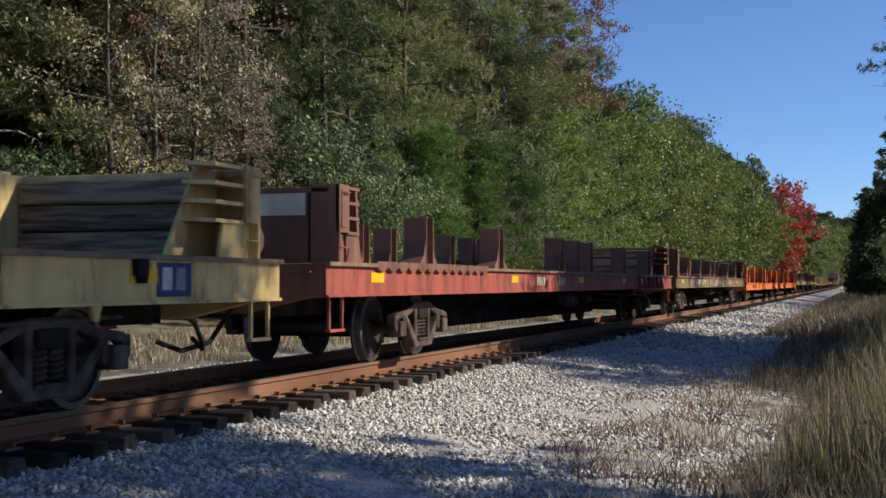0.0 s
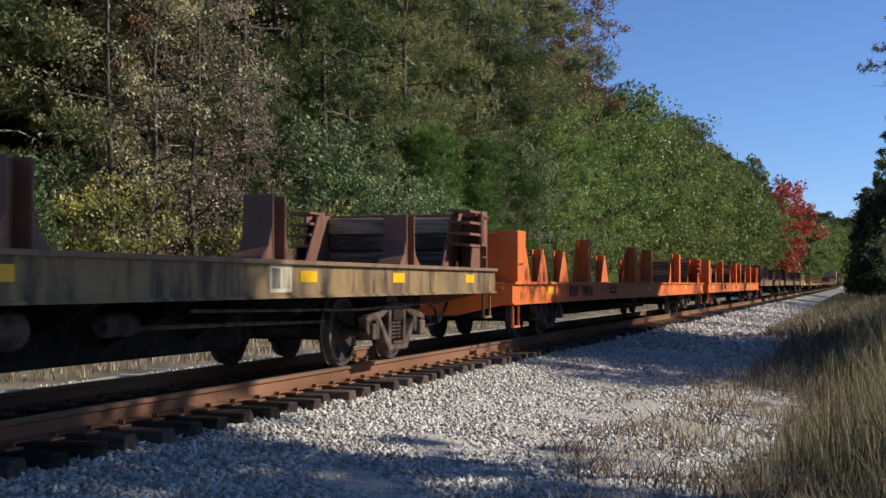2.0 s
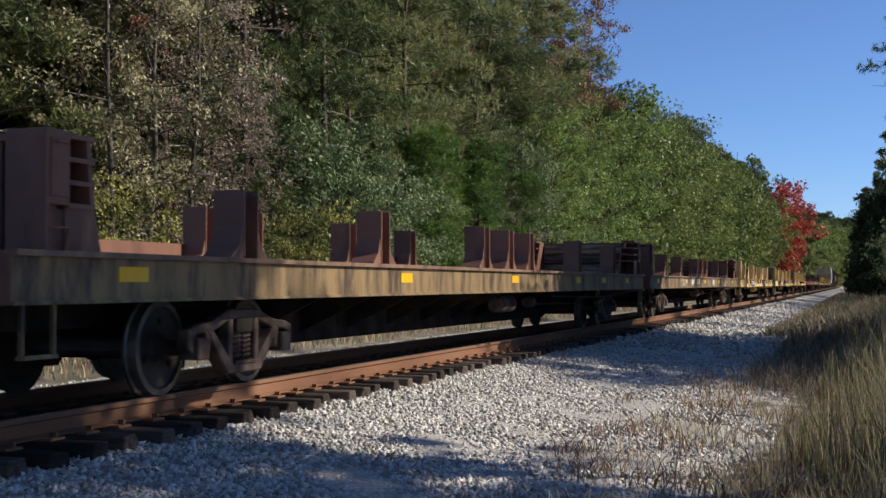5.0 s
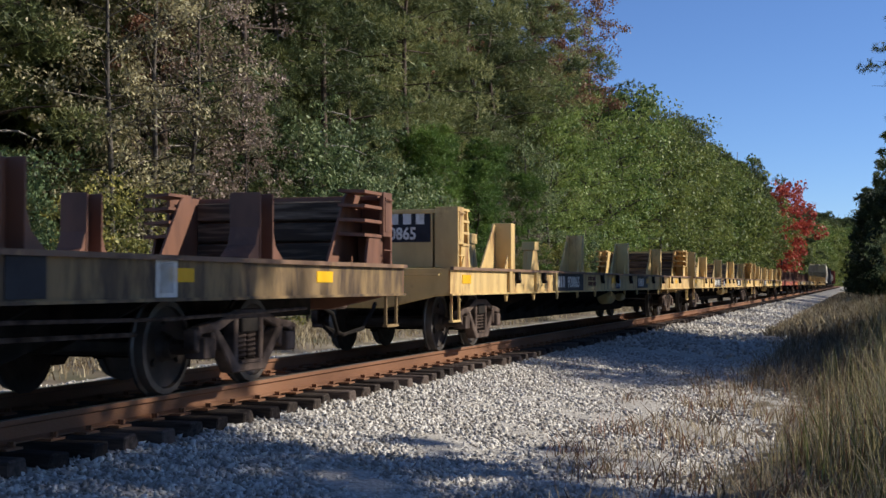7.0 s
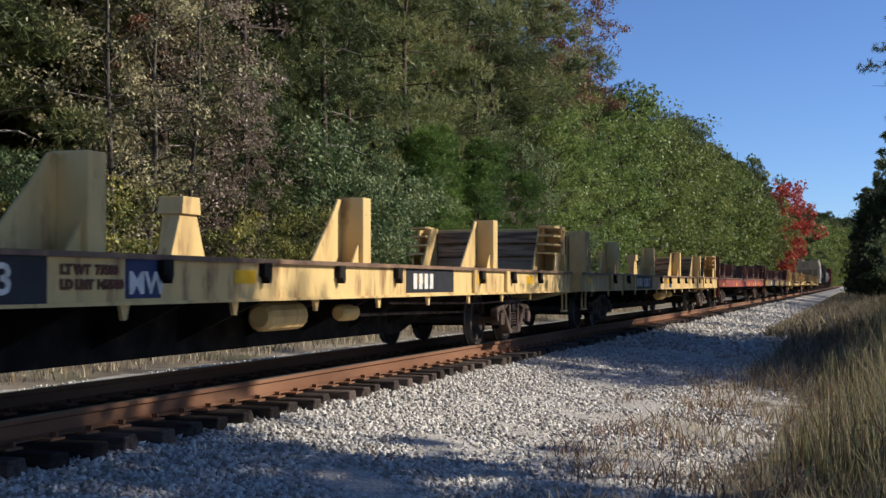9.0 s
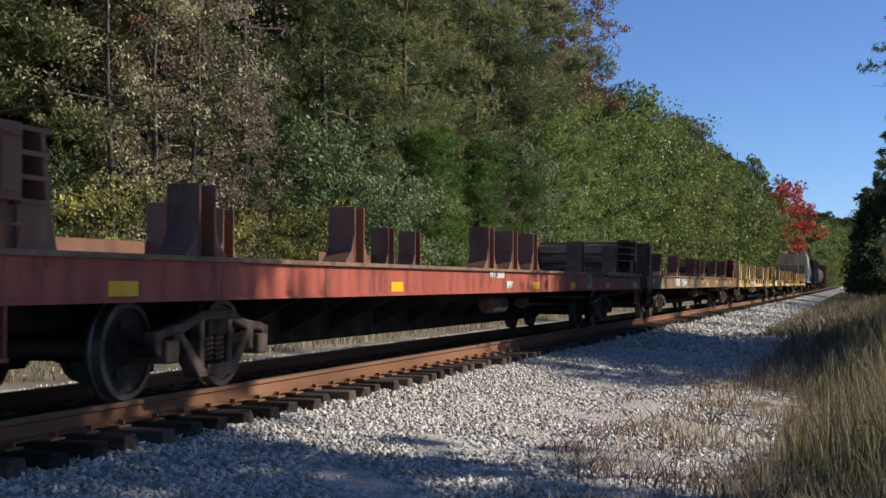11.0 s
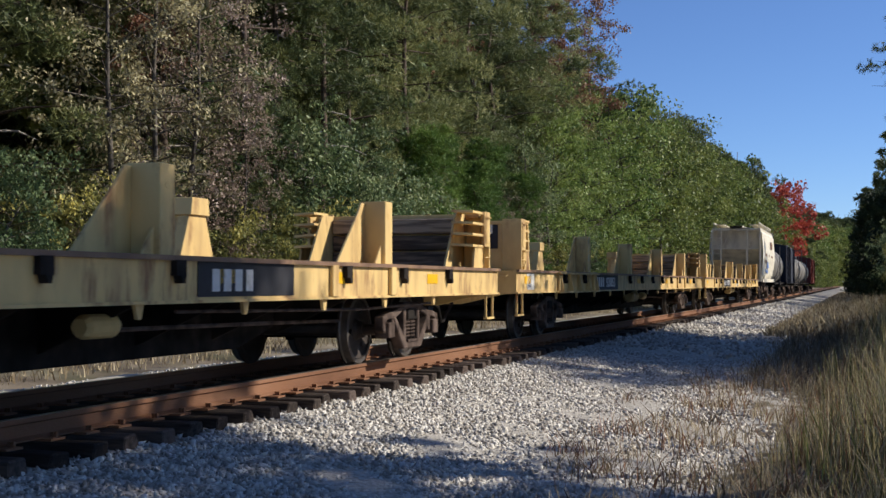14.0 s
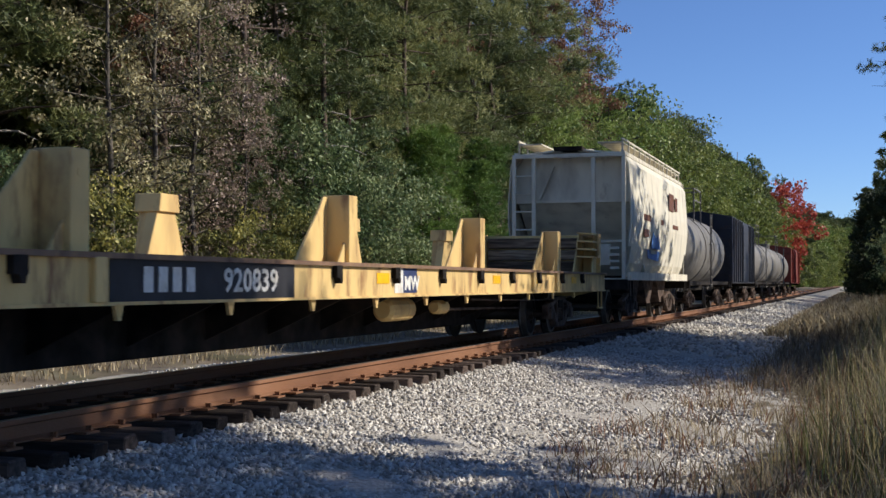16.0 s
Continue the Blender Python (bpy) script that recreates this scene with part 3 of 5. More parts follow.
def flat_car(spec, y0, label):
    """A long flat car with end bulkheads and deck stakes; y runs back from its leading end sill, z from the rail tops."""
    car = tagged(new("flat_car"), label, "railway wagon", "flat cars of the train")
    back = spec.get("shift", 0.0)
    y0 += back
    D, S, L = spec["deck"], spec["sill"], PITCH - spec.get("gap", 1.15) + spec.get("longer", 0.0)
    side, stakes, ends = M[spec["side"]], M[spec["stakes"]], M[spec["ends"]]
    bm = bmesh.new()
    box(bm, -1.36, 1.36, 0.02, L - 0.02, D - 0.09, D - 0.02)
    deck = part("deck", bm, M["timber"], car, "dark planked deck")
    for sx in (-1, 1):
        bm = bmesh.new()
        w = 1.44 * sx
        prism(bm, [(w, D), (w, S), (w - sx * 0.10, S), (w - sx * 0.10, S + 0.022), (w - sx * 0.025, S + 0.022), (w - sx * 0.025, D - 0.022), (w - sx * 0.12, D - 0.022), (w - sx * 0.12, D)], "y", 0, L)
        x0, x1 = sorted((w, w + sx * 0.045))
        box(bm, x0, x1 - (0.015 if sx > 0 else 0), 0.0, L, S - 0.004, S + 0.022)
        sill = part("side_sill", bm, side, car)
        bm = bmesh.new()
        box(bm, x0 if sx > 0 else x0 - 0.004, x1 + (0.004 if sx > 0 else 0), 0.0, L, D - 0.034, D + 0.008)
        part("top_flange", bm, side if spec["side"] == "orange" else M["flange"], sill, "" if spec["side"] == "orange" else "rust-brown worn top edge")
    for y in np.arange(3.0, L - 2, 1.83):
        if spec["side"] == "yellow":
            bm = bmesh.new()
            prism(bm, [(y, S - 0.004), (y + 0.13, S - 0.004), (y + 0.09, S - 0.12), (y + 0.04, S - 0.12)], "x", 1.39, 1.42)
            part("hanging_tab", bm, side, car)
            if any(w > 1 and p - back - 0.7 < y < p - back + w for p, w, *_ in spec["panels"]):
                continue
            bm = bmesh.new()
            box(bm, 1.442, 1.50, y + 0.5, y + 0.66, D - 0.16, D - 0.03)
            prism(bm, [(y + 0.53, D - 0.16), (y + 0.62, D - 0.16), (y + 0.60, D - 0.22), (y + 0.56, D - 0.22)], "x", 1.445, 1.52)
            part("lashing_hook", bm, M["black"], car)
    if spec["side"] == "yellow":
        for y in (3.0, 4.8, 6.3, 19.6, 21.4):
            bm = bmesh.new()
            box(bm, 1.441, 1.49, y, y + 0.16, S + 0.02, D - 0.02)
            part("sill_post", bm, side, car, bevel=0.008)
    for y, r, ln in ((L * 0.52, 0.15, 0.95), (L * 0.60, 0.10, 0.5)):
        bm = bmesh.new()
        tube(bm, [(0.95, y, 0.66), (0.95, y + 0.06, 0.66), (0.95, y + ln - 0.06, 0.66), (0.95, y + ln, 0.66)], [r * 0.7, r, r, r * 0.7], 14)
        part("air_reservoir", bm, side if spec["side"] == "yellow" else M["truck"], car)
    bm = bmesh.new()
    tube(bm, [(0.9, L * 0.60 + 0.5, 0.62), (0.9, L * 0.70, 0.6), (0.7, L - 4.6, 0.55)], 0.022, 6)
    tube(bm, [(1.2, L * 0.64, 0.76), (1.2, L * 0.8, 0.70), (1.2, L - 2.4, 0.74)], 0.018, 6)
    part("brake_rod", bm, M["truck"], car)
    if spec.get("ribbed"):
        for y in np.arange(*spec["ribbed"]):
            bm = bmesh.new()
            prism(bm, [(1.442, S + 0.01), (1.55, S + 0.01), (1.55, S + 0.06), (1.48, D - 0.02), (1.442, D - 0.02)], "y", y, y + 0.06)
            part("stake_pocket", bm, side, car)
        bm = bmesh.new()
        box(bm, 1.442, 1.55, spec["ribbed"][0] - 0.3, spec["ribbed"][1], S - 0.015, S + 0.01)
        box(bm, 1.442, 1.55, spec["ribbed"][0] - 0.3, spec["ribbed"][1], D - 0.045, D - 0.012)
        part("side_flange", bm, side, car)
    if spec.get("scallop"):
        for y in np.arange(*spec["scallop"], 0.36):
            bm = bmesh.new()
            prism(bm, [(y, D + 0.035), (y + 0.34, D + 0.035), (y + 0.34, D - 0.03), (y + 0.25, D - 0.075), (y + 0.09, D - 0.075), (y, D - 0.03)], "x", 1.441, 1.49)
            part("tie_down", bm, M["brown"], car)
    for ye in (0, L - 0.06):
        bm = bmesh.new()
        prism(bm, [(-1.44, D - 0.01), (1.44, D - 0.01), (1.44, S), (1.2, S - 0.02), (0.5, S - 0.18), (-0.5, S - 0.18), (-1.2, S - 0.02), (-1.44, S)], "y", ye, ye + 0.06)
        part("end_sill", bm, ends, car, bevel=0.01)
    bm = bmesh.new()
    prism(bm, [(0.3, D - 0.1), (L - 0.3, D - 0.1), (L - 0.3, 0.62), (L - 5.2, 0.62), (L - 6.6, 0.30), (6.6, 0.30), (5.2, 0.62), (0.3, 0.62)], "x", -0.34, 0.34)
    part("centre_sill", bm, M["black"], car)
    for y in np.arange(5.6, L - 5, 1.5):
        bm = bmesh.new()
        prism(bm, [(-1.40, S + 0.06), (-1.40, D - 0.1), (1.40, D - 0.1), (1.40, S + 0.06), (0.34, 0.42), (-0.34, 0.42)], "y", y, y + 0.05)
        part("crossbearer", bm, M["black"], car)
    for y in (spec.get("lead", 3.3), L - spec.get("trail", 3.3)):
        add_truck(car, y)
    # couplers, draft gear and hoses
    for ye, s in ((0.0, -1), (L, 1)):
        bm = bmesh.new()
        ya, yb = sorted((ye, ye + s * 0.72))
        box(bm, -0.09, 0.09, ya, yb, 0.74, 0.92)
        ya, yb = sorted((ye + s * 0.62, ye + s * 0.95))
        box(bm, -0.2, 0.2, ya, yb, 0.66, 1.0)
        part("coupler", bm, M["truck"], car, bevel=0.03)
        bm = bmesh.new()
        tube(bm, [(0.35, ye, 0.72), (0.4, ye + s * 0.25, 0.62), (0.36, ye + s * 0.5, 0.4), (0.2, ye + s * 0.8, 0.32), (0.0, ye + s * 0.95, 0.42)], 0.028, 7)
        part("air_hose", bm, M["black"], car)
        for sx in (-1, 1):
            bm = bmesh.new()
            yy = ye - s * 0.35
            for dy in (-0.18, 0.18):
                box(bm, sx * 1.40 - 0.015, sx * 1.40 + 0.015, yy + dy - 0.015, yy + dy + 0.015, S - 0.36, S + 0.02)
            box(bm, sx * 1.40 - 0.03, sx * 1.40 + 0.03, yy - 0.2, yy + 0.2, S - 0.375, S - 0.345)
            part("sill_step", bm, side, car)
            bm = bmesh.new()
            tube(bm, [(sx * 1.3, ye - s * 0.02, D - 0.08), (sx * 1.3, ye + s * 0.09, D - 0.1), (sx * 0.7, ye + s * 0.09, D - 0.1), (sx * 0.7, ye - s * 0.02, D - 0.08)], 0.013, 6)
            part("grab_iron", bm, ends, car)
    if spec["side"] == "orange":
        bm = bmesh.new()
        tube(bm, [(1.35, L + 0.04, D - 0.25), (1.32, L + 0.08, D - 0.02), (1.30, L + 0.08, D + 0.62), (0.95, L + 0.08, D + 0.66), (0.95, L + 0.08, D - 0.02), (0.92, L + 0.04, D - 0.25)], 0.017, 6)
        tube(bm, [(1.31, L + 0.08, D + 0.2), (0.95, L + 0.08, D + 0.2)], 0.014, 6)
        part("end_handrail", bm, ends, car)
    bm = bmesh.new()
    box(bm, 0.98, 1.14, L + 0.01, L + 0.16, D - 0.12, D + 0.42)
    lathe_x(bm, [(1.15, 0.13), (1.17, 0.13)], 14, 0, L + 0.1, D + 0.2)
    part("hand_brake", bm, M["brown"] if spec["side"] != "orange" else ends, car)
    front, rear = spec.get("front", {}), spec.get("rear", {})
    if front is not None:
        bulkhead(car, 0.42, 1, D, M[front.get("col", spec["ends"])], False, spec.get("ribs", True), front.get("h", 0.82), front.get("plate"), front.get("text", ()), front.get("tcol", "white"), front.get("tsize", 0.24))
    if rear is not None:
        bulkhead(car, L - 0.42, -1, D, M[rear.get("col", spec["ends"])], True, True, rear.get("h", 0.82))
    for kind, x, y, h in spec.get("posts", ()):
        bm = bmesh.new()
        KINDS[kind](bm, x, y - back, D - 0.02, h)
        stake = None
        for piece in islands(bm):
            if stake is None:
                stake = part("stake", piece, stakes, car, bevel=0.006)
            else:
                part("stake_plate", piece, stakes, stake, bevel=0.006)
        bm.free()
    if spec["stakes"] == "brown":
        for ya, yb in ((3.6, 6.9), (11.6, 14.9)):
            bm = bmesh.new()
            box(bm, -1.14, -1.11, ya, yb, D - 0.02, D + 0.26)
            part("side_board", bm, stakes, car)
    for y, w, z0, z1, m in spec.get("panels", ()):
        bm = bmesh.new()
        box(bm, 1.441, 1.447, y - back, y - back + w, S + z0 * (D - S), S + z1 * (D - S))
        part("marking_panel", bm, M[m], car)
    for t, y, zf, size, m in spec.get("words", ()):
        lettering(t, size, M[m], car, pose(1.4505, y - back, S + zf * (D - S), 90, 0, 90), stretch=1.28)
    MOVING.append((car, y0))
    return car


REFL = [(y, 0.42, 0.42, 0.74, "reflex") for y in (1.3, 7.6, 12.9, 17.9, 20.6, 23.6)]


def yellow_posts(near, far):
    return [("plate", 1.24, y, 0.77) for y in near] + [("foot", -1.0, y, 0.82) for y in far]


brn_posts = [("column", 1.2, y, 0.66) for y in (3.7, 7.3, 11.75, 13.2, 14.6, 18.7, 22.6)] + [("column", -1.0, y, 0.74) for y in (3.5, 7.1, 8.4, 11.8, 13.3, 14.7, 23.1)]
ora_posts = [("wing", 1.12, y, 0.92) for y in (5.5, 11.5, 14.1, 20.0)] + [("wing", -1.05, y, 0.88) for y in (5.3, 11.4, 13.9, 20.0)]
ora_posts_b = [("wing", 1.12, y, 0.92) for y in (6.4, 12.7, 15.1, 21.1)] + [("wing", -1.05, y, 0.88) for y in (6.8, 12.4, 14.8, 20.5)]
BLOCKS = "mark"      # a company mark, drawn as plain blocks
YEL = dict(lead=3.5, trail=3.3, deck=1.22, sill=0.84, side="yellow", stakes="yellow", ends="yellow", posts=yellow_posts((5.3, 10.9, 16.4, 21.9), (5.4, 10.8, 16.3, 21.6)), panels=REFL)
YEL_A = dict(YEL, lead=2.4, posts=yellow_posts((4.4, 10.0, 15.5, 21.0), (4.3, 9.7, 15.2, 20.5)))
YEL2 = dict(YEL, posts=yellow_posts((7.1, 12.4, 17.6, 22.8), (6.6, 12.2, 18.0, 23.0)))
BRN = dict(lead=3.9, trail=3.7, deck=1.22, sill=0.86, side="tan", stakes="brown", ends="brown", posts=brn_posts, panels=REFL, ribs=True)
RED = dict(BRN, side="red", ends="brown")
ORA = dict(lead=3.7, trail=3.0, deck=1.02, sill=0.66, side="orange", stakes="orange", ends="orange", posts=ora_posts, panels=REFL[:5], gap=1.78, ribs=False)


def small_print(y, m, lines=("LT WT  77500", "LD LMT 142500")):
    return [(lines[0], y, 0.60, 0.095, m), (lines[1], y, 0.32, 0.095, m)]


def front_plate(number, m="plate", t="white", x=0.2):
    return dict(plate=(-1.05, 1.02, 0.36, 0.80, m), text=[(BLOCKS, x + 0.03, 0.61), (number, x, 0.40)], tcol=t, tsize=0.24)


def mw(y):
    return (y, 0.52, 0.12, 0.92, "blue")


def logo(y, w):
    return (y, w, 0.12, 0.92, "plate")


def yellow(number, base, plate_y, extra=(), text=(), long=2.7, mark=0.0):
    return dict(base, shift=0.75, front=front_plate(number), panels=[r for r in REFL if not plate_y - 0.3 < r[0] < plate_y + long] + [(plate_y, long, 0.06, 0.95, "plate")] + list(extra),
                words=[(BLOCKS, plate_y + 0.12 + mark, 0.24, 0.28, "white"), (number, plate_y + long - 1.5, 0.24, 0.29, "white")] + list(text))


M["blue"] = material("dark_blue_panel", [(0.02, 0.03, 0.09), (0.03, 0.045, 0.13)], 4, 0.6, 0, 0.05)
M["scrawl"] = material("blue_spray_paint", [(0.04, 0.12, 0.36), (0.10, 0.22, 0.5)], 3, 0.6, 0, 0)
M["stencil"] = material("dark_stencil_paint", [(0.10, 0.035, 0.02), (0.16, 0.06, 0.03)], 6, 0.7, 0, 0)
M["cream"] = material("faded_cream_lettering", [(0.42, 0.37, 0.25), (0.58, 0.52, 0.38)], 9, 0.8, 0, 0)
SEQUENCE = [
    (-1, dict(YEL, panels=REFL + [(24.0, 0.55, 0.14, 0.86, "blue"), (24.08, 0.16, 0.28, 0.76, "white"), (24.30, 0.16, 0.28, 0.76, "white")]), "faded yellow flat car with timber-lined end bulkhead"),
    (0, dict(RED, front=dict(plate=(-1.05, 1.02, 0.52, 0.80, "hopper"), text=[("976463", -0.35, 0.56)], tcol="plate", tsize=0.27), ribbed=(20.2, 24.4, 0.75), scallop=(1.4, 6.0),
             words=[(BLOCKS, 9.3, 0.3, 0.2, "cream"), (BLOCKS, 11.0, 0.3, 0.2, "cream")]), "faded red flat car with rusty brown stakes and white number plate"),
    (1, dict(BRN, lead=3.2, gap=2.25, posts=[(kind, x, y - 1.1 if y > 10 else y, h) for kind, x, y, h in brn_posts], panels=REFL + [(17.2, 0.5, 0.15, 0.9, "cream"), (17.25, 0.19, 0.25, 0.8, "plate"), (17.47, 0.19, 0.25, 0.8, "plate")], front=dict(text=[("625", 0.2, 0.5)], tcol="white", tsize=0.18), words=[("920625", 6.4, 0.25, 0.29, "cream"), (BLOCKS, 5.5, 0.25, 0.27, "cream"), ("2112", 11.4, 0.18, 0.33, "white"), (BLOCKS, 8.6, 0.3, 0.12, "cream"), (BLOCKS, 9.5, 0.3, 0.12, "cream"), (BLOCKS, 8.6, 0.6, 0.1, "cream"), (BLOCKS, 9.5, 0.6, 0.1, "cream")]), "grimy tan flat car with rusty brown stakes"),
    (2, dict(ORA, shift=-1.2, longer=1.2, front=dict(text=[(BLOCKS, 0.3, 0.58), ("920748", 0.2, 0.34)], tcol="stencil", tsize=0.2), words=[(BLOCKS, 3.1, 0.28, 0.27, "stencil"), ("920748", 4.35, 0.28, 0.27, "stencil")] + small_print(7.4, "stencil")), "bright orange flat car with orange I-beam stakes"),
    (3, dict(ORA, posts=ora_posts_b, front=dict(text=[(BLOCKS, 0.0, 0.58), ("920742", 0.0, 0.32)], tcol="stencil", tsize=0.22), words=[(BLOCKS, 4.8, 0.30, 0.25, "stencil"), ("920742", 6.0, 0.30, 0.25, "stencil"), ("MW", 11.3, 0.25, 0.2, "stencil"), ("/////", 17.2, 0.15, 0.33, "white"), ("//\\\\//", 18.2, 0.15, 0.33, "cream")]), "bright orange flat car with scrawled sill and I-beam stakes"),
    (4, dict(BRN, ribs=True), "sooty brown flat car with rusty stakes"),
    (5, dict(BRN, words=[("920619", 6.4, 0.15, 0.34, "cream"), ("MW", 9.0, 0.15, 0.34, "white"), ("MW", 15.6, 0.15, 0.34, "white")] + small_print(10.6, "cream"), panels=REFL + [(18.5, 0.45, 0.1, 0.92, "plate"), (20.4, 0.34, 0.08, 0.95, "white"), (20.46, 0.22, 0.18, 0.85, "plate")]), "sooty brown flat car with rusty stakes and bright reflectors"),
    (6, yellow("920865", YEL_A, 7.0, [mw(13.4), logo(16.45, 1.7)], [("MW", 13.43, 0.22, 0.24, "white"), (BLOCKS, 16.6, 0.24, 0.27, "white")] + small_print(10.2, "stencil")), "faded yellow flat car with yellow stakes and black number plate"),
    (7, yellow("920813", dict(YEL, lead=2.4), 7.4, [mw(11.1), logo(17.5, 1.95)], [("MW", 11.13, 0.22, 0.24, "white"), (BLOCKS, 17.75, 0.24, 0.27, "white")] + small_print(10.25, "stencil")), "faded yellow flat car with yellow stakes and black number plate"),
    (8, yellow("920817", YEL, 7.4, [mw(13.4)], []), "faded yellow flat car with yellow stakes"),
    (9, dict(RED, shift=0.3, posts=[(kind, x, y + 1.1 if y > 10 else y, h) for kind, x, y, h in brn_posts],
             panels=[(y, 0.42, 0.12, 0.44, "reflex") for y in (2.0, 8.1, 15.2, 18.2, 21.9, 25.6)] + [(19.8, 0.46, 0.12, 0.88, "cream"), (19.85, 0.16, 0.22, 0.78, "plate"), (20.05, 0.16, 0.22, 0.78, "plate")],
             words=[("WT 5600", 12.4, 0.62, 0.17, "white"), ("MW", 13.4, 0.2, 0.15, "white")], front=dict(text=[]), scallop=(21.6, 25.4)), "faded red flat car with rusty brown stakes"),
    (10, dict(BRN, shift=0.4, scallop=(19.8, 24.6), words=[(BLOCKS, 5.9, 0.15, 0.33, "white"), ("920644", 7.3, 0.15, 0.34, "white"), ("LT 73800", 13.5, 0.62, 0.10, "cream")], panels=REFL + [(14.6, 0.42, 0.1, 0.5, "reflex"), (21.3, 0.5, 0.12, 0.92, "cream")]), "grimy tan flat car with rusty brown stakes and white number"),
    (11, yellow("920888", dict(YEL2, lead=2.3, posts=yellow_posts((6.2, 11.6, 17.2, 22.4), (5.6, 11.0, 16.4, 21.8))), 7.0, [mw(11.1), logo(17.5, 1.95)], [("MW", 11.13, 0.22, 0.24, "white"), (BLOCKS, 17.75, 0.24, 0.27, "white")]), "faded yellow flat car with yellow stakes and black number plate"),
    (12, yellow("920853", dict(YEL2, ribbed=(3.1, 6.6, 0.85)), 7.4, [(1.45, 0.5, 0.14, 0.88, "white"), (1.53, 0.2, 0.24, 0.76, "blue")], []), "faded yellow flat car with braced sill and black number plate"),
    (13, yellow("920839", YEL2, 7.3, [(13.5, 0.3, 0.12, 0.9, "white"), mw(13.8)], [("MW", 13.83, 0.22, 0.24, "white")], 3.3, 0.35), "faded yellow flat car with yellow stakes and black number plate"),
]
for k, spec, label in SEQUENCE:
    flat_car(spec, 12.5 + PITCH * k, label)


# ---- the other wagons behind the flat cars ----
def running_gear(car, L, D, over=2.3):
    for y in (over, L - over):
        add_truck(car, y)
    for ye, s in ((0.0, -1), (L, 1)):
        bm = bmesh.new()
        ya, yb = sorted((ye, ye + s * 0.6))
        box(bm, -0.12, 0.12, ya, yb, 0.72, 0.95)
        part("coupler", bm, M["truck"], car, bevel=0.03)
    bm = bmesh.new()
    box(bm, -0.3, 0.3, 0.1, L - 0.1, 0.72, 1.05)
    for ye in (0.0, L - 0.12):
        box(bm, -1.45, 1.45, ye, ye + 0.12, 0.85, 1.1)
    part("underframe", bm, M["black"], car)


def ladder(car, x, y, z0, z1, w, mat, axis="x", rungs=7):
    bm = bmesh.new()
    for s in (-0.5, 0.5):
        if axis == "x":
            box(bm, x + s * w - 0.025, x + s * w + 0.025, y - 0.02, y + 0.02, z0, z1)
        else:
            box(bm, x - 0.02, x + 0.02, y + s * w - 0.025, y + s * w + 0.025, z0, z1)
    for k in range(rungs):
        z = z0 + (z1 - z0) * (k + 0.5) / rungs
        if axis == "x":
            box(bm, x - w / 2, x + w / 2, y - 0.014, y + 0.014, z - 0.014, z + 0.014)
        else:
            box(bm, x - 0.014, x + 0.014, y - w / 2, y + w / 2, z - 0.014, z + 0.014)
    part("ladder", bm, mat, car)


